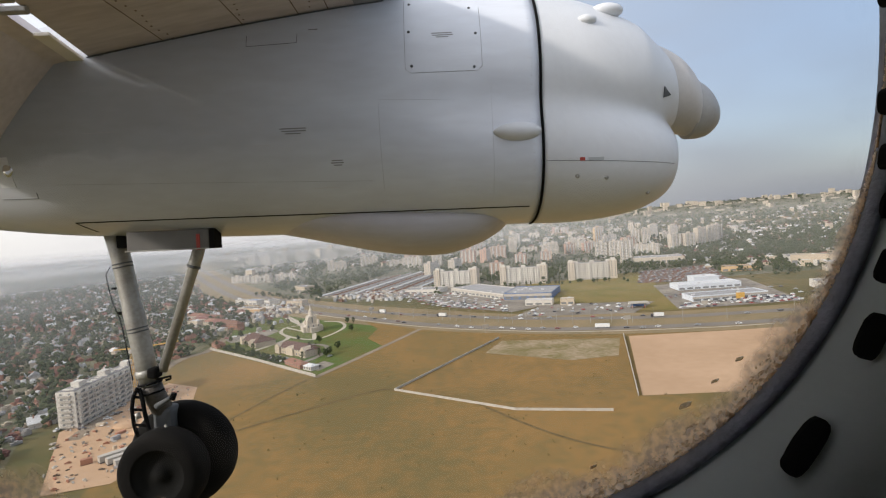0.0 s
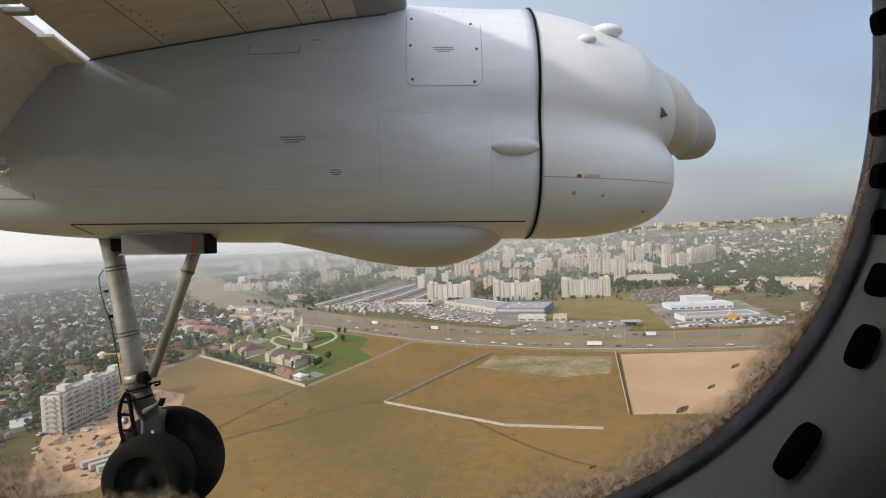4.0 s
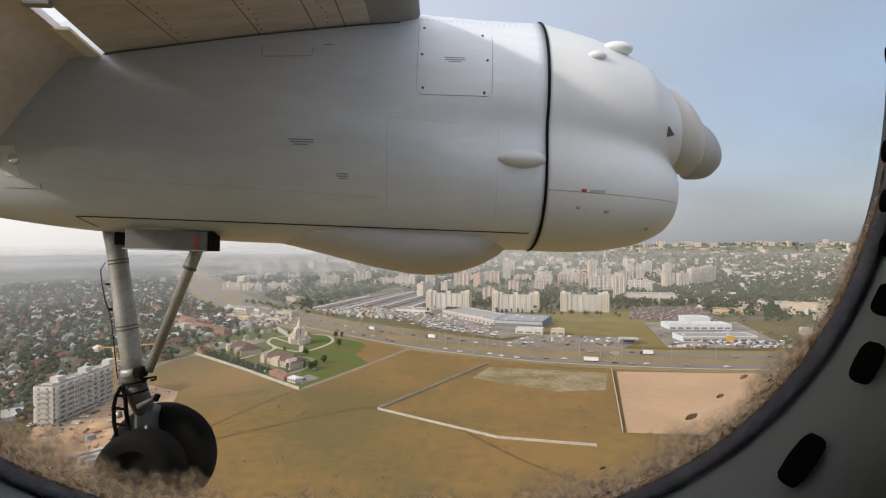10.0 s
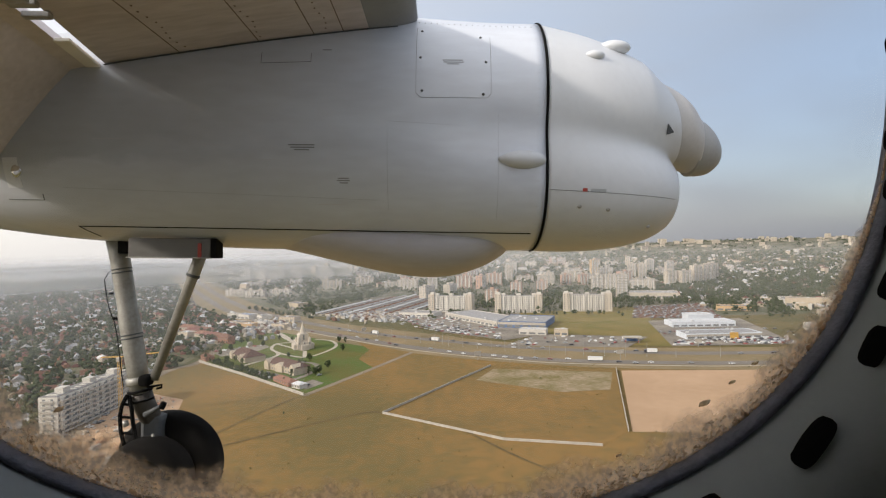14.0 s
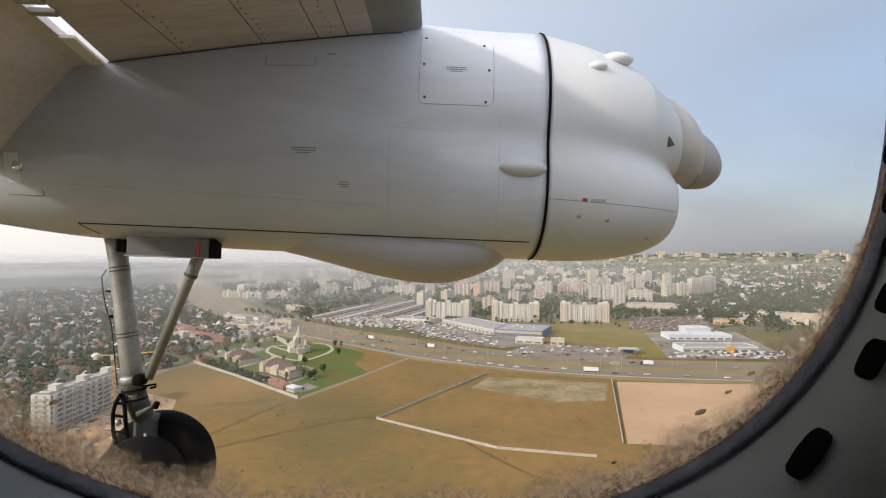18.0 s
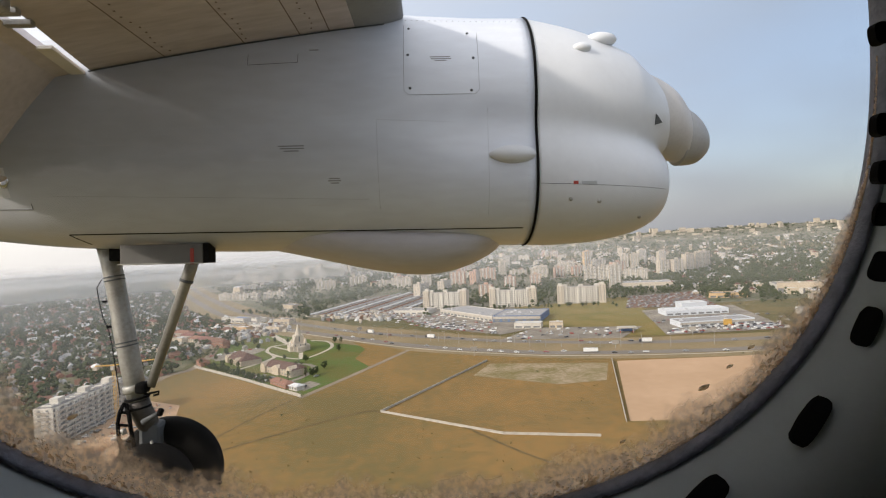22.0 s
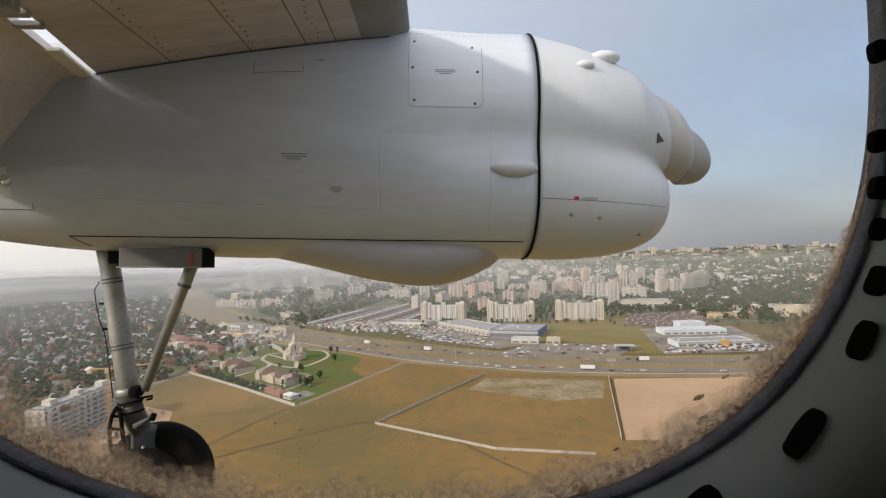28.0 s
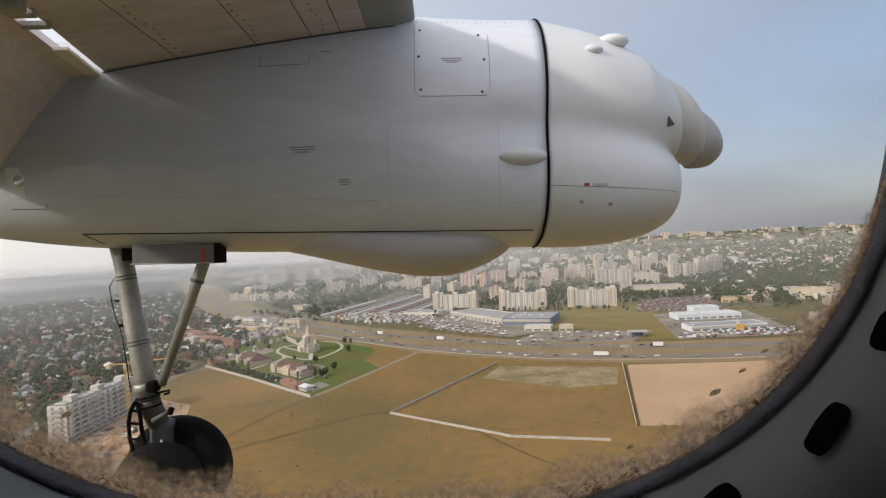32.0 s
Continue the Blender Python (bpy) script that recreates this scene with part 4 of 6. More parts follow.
for x, z, s in ((0.1117, -0.0427, 0.0016), (0.103, -0.05, 0.0015), (0.0925, -0.058, 0.0024), (-0.152, -0.062, 0.0022), (0.06, -0.078, 0.0013)):   # dried drops
    V = [(math.cos(k * 0.524) * (1 + 0.2 * math.sin(k * 2.1)), 0, math.sin(k * 0.524)) for k in range(12)] + [(0, -0.5, 0), (0, 0.5, 0)]
    F = [(k, (k + 1) % 12, 12) for k in range(12)] + [((k + 1) % 12, k, 13) for k in range(12)]
    pieces.append(([(x + (a * 1.2 - d * 0.3) * s * 0.8, WY + 0.0035 + b * s * 0.3, z + (a * 0.5 + d * 0.45) * s * 0.8) for a, b, d in V], F))
grit = thing("window_dirt", "dried brown mud specks along the lower window edge", "dirt", AIR, kind="stuff")
obj("mud_specks", *join_vf(pieces), GRIT, grit, True)
V, F, uv = [], [], []
for i in range(181):
    k = 60 + i / 3
    reach = spline(REACH, k * 3)[0] * (0.85 + 0.15 * math.sin(k * 1.3))
    for j in range(7):
        x, z = hole(k, 120, 0.001 - reach * j / 6)
        V.append((x, WY + 0.0045, z))
        uv.append((i / 180, j / 6))
    if i:
        o = 7 * i - 7
        F += [(o + j, o + j + 1, o + j + 8, o + j + 7) for j in range(6)]
film = obj("mud_film", V, F, MUDFILM, grit)
layer = film.data.uv_layers.new(name="UVMap")
for lp in film.data.loops:
    layer.data[lp.index].uv = uv[lp.vertex_index]

# ---- ground and fields ----
def sheet(name, pts, lift, material, label, category, kind="structure"):
    o = obj(name, [(x, y, GZ + lift) for x, y in pts], [tuple(range(len(pts)))], material)
    return tagged(o, label, category, kind=kind)


def ribbon(name, line, width, lift, material, label, category, parent=None):
    pts = [Vector((x, y, 0)) for x, y in line]
    fine = []
    for i in range(len(pts) - 1):
        p = [pts[max(0, i - 1)], pts[i], pts[i + 1], pts[min(len(pts) - 1, i + 2)]]
        for k in range(8):
            u = k / 8
            fine.append(0.5 * (2 * p[1] + (p[2] - p[0]) * u + (2 * p[0] - 5 * p[1] + 4 * p[2] - p[3]) * u * u + (3 * p[1] - p[0] - 3 * p[2] + p[3]) * u ** 3))
    fine.append(pts[-1])
    V, F = [], []
    for i, q in enumerate(fine):
        d = (fine[min(i + 1, len(fine) - 1)] - fine[max(0, i - 1)]).normalized()
        n = Vector((-d.y, d.x, 0)) * width / 2
        V += [(q.x - n.x, q.y - n.y, GZ + lift), (q.x + n.x, q.y + n.y, GZ + lift)]
        if i:
            F.append((2 * i - 2, 2 * i, 2 * i + 1, 2 * i - 1))
    o = obj(name, V, F, material)
    return tagged(o, label, category, kind="structure"), fine


def off_line(p, line, gap):
    """Whether p lies farther than gap from a line of corners."""
    for (xa, ya), (xb, yb) in zip(line, line[1:]):
        dx, dy = xb - xa, yb - ya
        u = max(0.0, min(1.0, ((p[0] - xa) * dx + (p[1] - ya) * dy) / (dx * dx + dy * dy)))
        if (p[0] - xa - u * dx) ** 2 + (p[1] - ya - u * dy) ** 2 < gap * gap:
            return False
    return True


rng = random.Random(7)
g = obj("ground", [(-6000, -1500, GZ), (6000, -1500, GZ), (6000, 6000, GZ), (-6000, 6000, GZ)], [(0, 1, 2, 3)], GROUND)
tagged(g, "wide plain of dry grass and mixed vegetation", "ground", kind="structure")
sheet("meadow", [(-161, 247), (-233, 457), (-221, 505), (-96, 381), (-29, 525), (141, 452), (270, 440), (600, 420), (700, 60), (-120, 40)], 0.10, MEADOW, "dry ochre meadow beside the highway", "meadow")
sheet("fenced_field", [(-37, 334), (39, 457), (134, 431), (95, 290), (77, 271)], 0.16, MEADOW_B, "browned grass field inside a white fence", "field")
sheet("scraped_patch", [(24, 410), (40, 446), (129, 424), (112, 374), (79, 371)], 0.22, PALE, "pale scraped earth in the fenced field", "ground")
sheet("tan_field", [(137, 428), (217, 420), (420, 410), (400, 285), (187, 280), (98, 290)], 0.20, SAND, "bare tan ploughed soil", "field")
sheet("gardens", [(-150, 150), (-700, 700), (-1300, 1500), (-1250, 2100), (-760, 1700), (-480, 1080), (-330, 830), (-250, 690), (-245, 600), (-232, 505), (-240, 457), (-240, 300), (-200, 230)], 0.08, GARDEN, "green gardens between suburb houses", "garden")
sheet("town_ground", [(-330, 850), (-760, 1800), (-700, 2300), (1500, 2300), (1100, 700), (330, 720), (150, 760)], 0.08, TOWN, "grey-green ground between apartment blocks", "ground")
sheet("lawn", [(-221, 505), (-96, 382), (-29, 525), (-119, 619), (-203, 691), (-238, 600)], 0.14, LAWN, "green lawn of the church compound", "lawn")
HW1 = [(-1096, 2373), (-711, 1588), (-461, 1116), (-335, 898), (-218, 744), (-124, 644), (-52, 571), (5, 524), (55, 494), (101, 471), (187, 450), (280, 440), (700, 410)]
HW2 = [(-1047, 2344), (-661, 1566), (-368, 1016), (-243, 832), (-134, 699), (-57, 626), (6, 580), (61, 543), (111, 519), (180, 495), (278, 480), (700, 450)]
mid = [((a[0] + b[0]) / 2, (a[1] + b[1]) / 2) for a, b in zip(HW1, HW2)]
ribbon("verge", mid, 90, 0.18, VERGE, "dry grass verge and median of the highway", "verge")
_, line1 = ribbon("road", HW1, 14, 0.26, ASPHALT, "grey asphalt carriageway of the highway", "road")
_, line2 = ribbon("road", HW2, 14, 0.26, ASPHALT, "grey asphalt carriageway of the highway", "road")
sheet("parking_lot", [(-80, 808), (1, 640), (66, 578), (112, 610), (110, 652), (58, 789), (-24, 860)], 0.30, PAVED, "pale paved mall parking lot", "parking lot")
sheet("parking_lot", [(61, 548), (173, 520), (213, 575), (106, 611)], 0.30, PAVED, "pale paved lot beside the highway", "parking lot")
sheet("parking_lot", [(215, 520), (330, 515), (370, 690), (255, 690)], 0.30, PAVED, "pale paved lot of the car dealers", "parking lot")
shoulder = [(x - 3, y - 11) for x, y in HW1[4:]]
ribbon("path", shoulder, 2.2, 0.30, PATHM, "pale footpath beside the highway", "path")
sheet("grass_strip", [(-106, 672), (-94, 700), (17, 605), (14, 590)], 0.36, VERGE, "dry grass strip before the parking lot", "verge")
sheet("green_lot", [(114, 612), (213, 582), (261, 673), (151, 734)], 0.24, OLIVE, "rough green lot behind the highway", "lawn")


sheet("rough_lot", [(114, 560), (215, 520), (262, 700), (290, 850), (110, 800)], 0.12, OLIVE, "rough green land behind the highway", "ground")
sheet("used_car_lot", [(294, 842), (403, 856), (350, 692), (247, 720)], 0.30, BRICKDUST, "reddish dusty lot crowded with cars", "parking lot")


def fence(line, height, label, step=6.0):
    f = thing("fence", label, "fence")
    for (xa, ya), (xb, yb) in zip(line, line[1:]):
        L = math.hypot(xb - xa, yb - ya)
        a, n = math.atan2(yb - ya, xb - xa), max(1, round(L / step))
        for i in range(n):
            x, y = xa + (xb - xa) * i / n, ya + (yb - ya) * i / n
            obj("panel", *spun(box_vf(0.15, L / n - 0.05, -0.15, 0.15, 0, height), a, x, y, GZ + 0.1), WALLWHITE, f)
            obj("post", *spun(box_vf(-0.2, 0.15, -0.25, 0.25, 0, height + 0.2), a, x, y, GZ + 0.1), WALLWHITE, f)
    return f


fence([(-37, 334), (30, 283), (77, 271)], 1.35, "long white concrete fence across the meadow")
fence([(-37, 334), (10, 410), (39, 457)], 1.4, "grey-white concrete fence along the field edge")
fence([(134, 431), (96, 290)], 1.8, "grey-white fence beside the bare soil")
fence([(-221, 505), (-160, 446), (-96, 380)], 2.2, "cream compound wall along the lawn")
ribbon("path", [(-96, 379), (-60, 455), (-29, 525)], 5, 0.24, DIRT_ROAD, "pale track along the compound", "path")
ribbon("path", [(-170, 240), (-60, 330), (-37, 334)], 2.2, 0.2, WORN, "worn brown track through the meadow", "path")
ribbon("path", [(-100, 376), (-118, 330), (-128, 290), (-122, 250)], 2.0, 0.2, WORN, "worn brown track through the meadow", "path")
ribbon("path", [(10, 300), (60, 230), (150, 190), (300, 180)], 1.8, 0.2, WORN, "worn brown track through the meadow", "path")
sheet("dry_patch", [(-92, 592), (-30, 524), (-58, 462), (-76, 500), (-72, 545)], 0.19, MEADOW, "browned grass at the end of the lawn", "meadow")
ribbon("street", [(-205, 290), (-233, 457), (-221, 505), (-240, 600), (-300, 760)], 8, 0.28, DIRT_ROAD, "pale suburban street", "street")


# ---- houses ----
def house(name, w, d, h, rh, roof, wall, hip, m, label, group="suburban houses"):
    e = thing(name, label, "house", m, group)
    obj("wall", *box_vf(-w / 2, w / 2, -d / 2, d / 2, 0, h), wall, e)
    o, k = 0.5, (w * 0.28 if hip else 0)
    V = [(-w / 2 - o, -d / 2 - o, h - 0.2), (w / 2 + o, -d / 2 - o, h - 0.2), (w / 2 + o, d / 2 + o, h - 0.2), (-w / 2 - o, d / 2 + o, h - 0.2),
         (-w / 2 - o + k, 0, h + rh), (w / 2 + o - k, 0, h + rh)]
    obj("roof", V, [(0, 1, 5, 4), (2, 3, 4, 5), (1, 2, 5), (3, 0, 4), (3, 2, 1, 0)], roof, e)
    obj("chimney", *box_vf(w * 0.15, w * 0.15 + 0.8, 0.4, 1.2, h + rh * 0.3, h + rh + 0.8), PLASTER[2], e)
    for x in (-w * 0.25, w * 0.2):
        obj("window", *box_vf(x - 0.7, x + 0.7, -d / 2 - 0.05, -d / 2 + 0.1, 1.0, 2.4), GLASSY, e)
    return e


HOUSE_LABELS = ("red-roofed plastered family house in a garden", "brown-roofed plastered family house in a garden", "grey-roofed plastered family house in a garden",
                "orange-roofed plastered family house in a garden", "pale-roofed low house in a garden")
protos = []
for i in range(15):
    roof = (0, 2, 4, 1, 2, 3, 4, 0, 1, 4, 2, 3, 0, 2, 1)[i]
    w, d, h = rng.uniform(8, 12), rng.uniform(7, 9.5), rng.choice((3.2, 3.4, 5.6, 6.0))
    protos.append((w, d, h, rng.uniform(2.2, 4.2), ROOFS[roof], PLASTER[rng.choice((0, 1, 1, 2))], i % 2, HOUSE_LABELS[roof]))


def inside(p, poly):
    x, y, c = p[0], p[1], False
    for (xa, ya), (xb, yb) in zip(poly, poly[1:] + poly[:1]):
        if (ya > y) != (yb > y) and x < (xb - xa) * (y - ya) / (yb - ya) + xa:
            c = not c
    return c


def roof_stuff(cells, name, label, roofs):
    """Joined far houses, one mesh for each roof colour."""
    for r in range(len(roofs)):
        walls, tops = [], []
        for i, (x, y, w, d, h, a) in enumerate(cells):
            if i % len(roofs) != r:
                continue
            walls.append(spun(box_vf(-w / 2, w / 2, -d / 2, d / 2, 0, h), a, x, y, GZ))
            rh = 2.6
            V = [(-w / 2 - .4, -d / 2 - .4, h), (w / 2 + .4, -d / 2 - .4, h), (w / 2 + .4, d / 2 + .4, h), (-w / 2 - .4, d / 2 + .4, h), (-w * .3, 0, h + rh), (w * .3, 0, h + rh)]
            tops.append(spun((V, [(0, 1, 5, 4), (2, 3, 4, 5), (1, 2, 5), (3, 0, 4)]), a, x, y, GZ))
        if not walls:
            continue
        e = thing(name, label, "houses", kind="stuff")
        obj("walls", *join_vf(walls), PLASTER[r % 2], e)
        obj("roofs", *join_vf(tops), roofs[r], e)


SUBURB = [(-150, 150), (-700, 700), (-1300, 1500), (-1250, 2100), (-760, 1700), (-480, 1080), (-330, 830), (-250, 690), (-245, 600), (-232, 505), (-242, 457), (-238, 400), (-236, 300), (-215, 230)]
made, far_cells, first, tree_spots = 0, [], {}, []
street_dir = math.atan2(505, -370)
ca, sa = math.cos(street_dir), math.sin(street_dir)
spots = []
for iu in range(-10, 130):
    for iv in range(-30, 32):
        u, v = iu * 19 + rng.uniform(-3, 3), iv * 21 + (10 if iv % 2 else 0) * 0.6 + rng.uniform(-3, 3)
        x, y = u * ca - v * sa - 200, u * sa + v * ca + 330
        if not off_line((x, y), mid, 62):
            continue
        if inside((x, y), SUBURB) and rng.random() < 0.56:
            spots.append((y, x, street_dir + rng.choice((0, math.pi / 2)) + rng.uniform(-0.08, 0.08)))
        elif inside((x, y), SUBURB):
            tree_spots.append((x, y))
spots.sort()
for y, x, a in spots:
    for _ in range(7):
        tree_spots.append((x + rng.uniform(-11, 11), y + rng.uniform(-11, 11)))
    if made < 260:
        k = rng.randrange(15)
        m = pose(x, y, GZ, 0, 0, math.degrees(a))
        if k not in first:
            p = protos[k]
            first[k] = house("house", *p[:7], m, p[7])
        else:
            copy_thing(first[k], m)
        made += 1
    else:
        far_cells.append((x, y, rng.uniform(8, 14), rng.uniform(7, 10), rng.uniform(3.5, 6.5), a))
roof_stuff(far_cells, "far_suburb", "dense far suburb houses among gardens", ROOFS)
for k in range(7):
    v = -520 + k * 150
    line = [(u * ca - v * sa - 200, u * sa + v * ca + 330) for u in range(60, 1600, 60)]
    line = [p for p in line if inside(p, SUBURB)]
    if len(line) > 3:
        ribbon("street", line, 6, 0.24, DIRT_ROAD, "narrow pale suburb street", "street")


# ---- apartment blocks ----
def block(w, d, floors, material, stack, m, label, group="apartment blocks"):
    e = thing("apartment_block", label, "apartment block", m, group)
    h = floors * 2.9 + 1
    obj("wall", *box_vf(-w / 2, w / 2, -d / 2, d / 2, 0, h), material, e)
    obj("roof", *box_vf(-w / 2 + 0.3, w / 2 - 0.3, -d / 2 + 0.3, d / 2 - 0.3, h, h + 0.25), ROOFTAR, e)
    for x in [(-0.5 + (i + 0.5) / max(1, round(w / 25))) * w for i in range(max(1, round(w / 25)))]:
        obj("lift_house", *box_vf(x - 3, x + 3, -2.5, 2.5, h + 0.2, h + 3.2), material, e)
    n = max(2, round(w / stack))
    for i in range(n):
        x = (-0.5 + (i + 0.5) / n) * w
        obj("loggia", *box_vf(x - stack * 0.24, x + stack * 0.24, -d / 2 - 1.2, -d / 2 - 0.02, 2.6, h - 0.6), CONCRETE_W, e)
    cols = max(3, round(w / 3.2))
    for f in range(floors):
        z = 1.0 + f * 2.9
        pcs = []
        for i in range(cols):
            x = (-0.5 + (i + 0.5) / cols) * w
            near = min(abs(x - (-0.5 + (j + 0.5) / n) * w) for j in range(n)) < stack * 0.24
            y = -d / 2 - (1.2 if near else 0)
            pcs.append(box_vf(x - 0.9, x + 0.9, y - 0.04, y + 0.05, z + 0.4, z + 1.9))
        for s in (-1, 1):
            for yy in (-d * 0.22, d * 0.22):
                pcs.append(box_vf(*sorted((s * w / 2 - 0.05 * s, s * w / 2 + 0.04 * s)), yy - 0.8, yy + 0.8, z + 0.4, z + 1.9))
        tagged(obj("window_row", *join_vf(pcs), GLASSY, e), kind="stuff")
    return e


def blocks_at(proto, places):
    for x, y, a in places:
        copy_thing(proto, pose(x, y, GZ, 0, 0, a))


b9 = block(68, 13, 8, CONCRETE_W, 8.5, pose(15, 842, GZ, 0, 0, -20), "long white eight-storey panel apartment block")
for s in (-1, 1):                               # taller end towers with pale roof boxes
    x0, x1 = sorted((s * 34.2, s * 25))
    obj("end_tower", *box_vf(x0, x1, -8.6, 7, 0, 26.4), CONCRETE, b9)
    obj("roof_box", *box_vf(s * 29.5 - 3, s * 29.5 + 3, -3, 3, 26.4, 29.2), CONCRETE_W, b9)
    for k in (-1, 1):
        obj("window_column", *join_vf([box_vf(s * 29.5 + k * 2.4 - 0.8, s * 29.5 + k * 2.4 + 0.8, -8.66, -8.5, 3.4 + 2.9 * f, 4.9 + 2.9 * f) for f in range(8)]), GLASSY, b9)
blocks_at(b9, [(113, 815, -16), (211, 806, -12)])
b14 = block(20, 16, 14, CONCRETE, 7, pose(493, 1434, GZ, 0, 0, -15), "pale fourteen-storey panel tower block")
blocks_at(b14, [(515, 1424, -10), (617, 1650, 5), (614, 1494, 0), (568, 1238, 10), (600, 1262, 12), (632, 1310, 10), (655, 1338, 12), (182, 1487, -12), (321, 988, -14), (-428, 1683, 0), (-665, 2322, 0), (640, 1700, 8)])
b11 = block(24, 16, 11, CONCRETE, 8, pose(502, 1215, GZ, 0, 0, 8), "cream eleven-storey panel tower block")
blocks_at(b11, [(530, 1210, 10), (320, 1140, -12), (345, 1136, -12), (-20, 1300, 0), (250, 1290, -8)])
b9p = block(22, 15, 8, PINKISH, 7, pose(86, 942, GZ, 0, 0, -16), "brick-pink eight-storey apartment tower")
blocks_at(b9p, [(149, 1104, -14), (203, 1122, -12), (295, 1319, 5), (334, 1306, 5), (-90, 1390, 10)])
b11p = block(35, 15, 10, PINKISH, 8, pose(53, 1290, GZ, 0, 0, -10), "long brick-pink ten-storey apartment block")
blocks_at(b11p, [(91, 1278, 72), (132, 1365, -8), (430, 1300, 12)])
b9s = block(46, 13, 8, CONCRETE, 9, pose(402, 1108, GZ, 0, 0, -20), "short cream eight-storey panel block")
blocks_at(b9s, [(-263, 1346, 8), (-198, 1446, 6), (-76, 1284, -10), (-27, 1064, 68), (18, 1104, 70), (330, 1420, -10), (380, 1250, 15)])
block(20, 16, 17, OCHRE, 7, pose(423, 1536, GZ, 0, 0, 5), "tall ochre tower block")
b5 = block(46, 12, 5, CONCRETE, 9, pose(-451, 1227, GZ, 0, 0, -12), "low cream panel apartment block")
places = [(-396, 1192, -12), (-345, 1200, -8), (220, 1462, -6), (275, 1456, -6), (410, 1190, 12), (-500, 1500, 10)]
for i in range(150):
    x, y = rng.uniform(-900, 700), rng.uniform(1330, 2700)
    if off_line((x, y), mid, 100) and x > -0.42 * y + 40 and all((x - q[0]) ** 2 + (y - q[1]) ** 2 > 3000 for q in places) and len(places) < 78:
        places.append((x, y, rng.choice((-14, 12, 70, 5)) + rng.uniform(-5, 5)))
blocks_at(b5, places[:34])
blocks_at(b9s, places[34:58])
blocks_at(b11p, places[58:64])
blocks_at(b14, places[64:])


cells = []
for i in range(480):                           # far suburbs towards the horizon
    y = 1500 + 3300 * rng.random() ** 1.3
    cells.append((rng.uniform(-0.25, 1.0) * y, y, rng.uniform(9, 30), rng.uniform(8, 14), rng.choice((4, 4, 5, 6, 9)), rng.uniform(0, 3)))
roof_stuff(cells, "far_suburb", "pale far suburb buildings towards the horizon", [ROOFS[4], ROOFS[2], ROOFS[0], ROOFTAR])


# ---- trees ----
def lump(r, seed):
    bm = bmesh.new()
    bmesh.ops.create_icosphere(bm, subdivisions=1, radius=r)
    rr = random.Random(seed)
    for v in bm.verts:
        v.co *= rr.uniform(0.65, 1.25)
    V, F = [tuple(v.co) for v in bm.verts], [tuple(v.index for v in f.verts) for f in bm.faces]
    bm.free()
    return V, F


LUMPS = [lump(1.0, k) for k in range(8)]


def crown_vf(rr, count, w, h, base):
    out = []
    for i in range(count):
        a, q, u = rr.uniform(0, math.tau), math.sqrt(rr.random()), rr.random()
        rad = w * (0.35 + 0.65 * math.sin(math.pi * (0.15 + 0.8 * u)))
        s = rr.uniform(0.26, 0.48) * w
        V, F = LUMPS[rr.randrange(8)]
        out.append(([(x * s + math.cos(a) * q * rad, y * s + math.sin(a) * q * rad, z * s * 0.9 + base + h * u) for x, y, z in V], F))
    return join_vf(out)


def tree(seed, w, h, m, label):
    rr = random.Random(seed)
    e = thing("tree", label, "tree", m, "roadside trees")
    obj("trunk", *tube([(0, 0, 0), (0.1, 0, h * 0.3), (0, 0.1, h * 0.75)], [0.28, 0.2, 0.06], 7), BARK, e)
    for k in range(4):
        a = k * 1.6 + rr.random()
        obj("limb", *tube([(0, 0, h * 0.3), (math.cos(a) * w * 0.6, math.sin(a) * w * 0.6, h * 0.6)], [0.12, 0.04], 5), BARK, e)
    obj("crown", *crown_vf(rr, 34, w, h * 0.7, h * 0.28), LEAF, e)
    return e


def woods(name, pts, label, seed, wlo=2.2, whi=4.2, count=6, material=LEAF):
    rr = random.Random(seed)
    out = []
    for x, y in pts:
        w = rr.uniform(wlo, whi)
        V, F = crown_vf(rr, count, w, w * 1.5, w * 0.35)
        out.append(([(a + x, b + y, c + GZ) for a, b, c in V], F))
    V, F = join_vf(out)
    e = thing(name, label, "trees", kind="stuff")
    obj("foliage", V, F, material, e)


woods("garden_trees", tree_spots[:8500], "green garden trees between the suburb houses", 3, 2.2, 5.4, 6)
strip = []
for i in range(900):
    strip.append((rng.uniform(-330, 900), rng.uniform(855, 1150)))
for i in range(2600):
    x, y = rng.uniform(300, 1300), rng.uniform(690, 1600)
    if x > 330 + (y - 690) * 0.12:
        strip.append((x, y))
for i in range(2200):
    strip.append((rng.uniform(-700, 400), rng.uniform(1000, 2100)))
for x0, y0, x1, y1, wide, many in ((-480, 1120, -175, 860, 26, 420), (-200, 1120, 40, 1010, 90, 300), (0, 905, 260, 830, 25, 150), (260, 880, 420, 840, 50, 160), (330, 990, 1000, 900, 45, 420), (420, 1080, 1300, 1010, 60, 500),
                                 (480, 1300, 1600, 1200, 90, 560), (250, 1500, 1500, 1500, 120, 600), (-700, 1500, 200, 1420, 70, 420), (-900, 2000, 1200, 1850, 130, 800), (390, 830, 800, 700, 40, 260)):
    for i in range(many):
        u = rng.random()
        strip.append((x0 + (x1 - x0) * u + rng.gauss(0, wide * 0.3), y0 + (y1 - y0) * u + rng.gauss(0, wide)))
USED_LOT = [(294, 842), (403, 856), (350, 692), (247, 720)]
GARAGES = [(-205, 830), (-40, 790), (0, 960), (-30, 1160), (-110, 1180)]
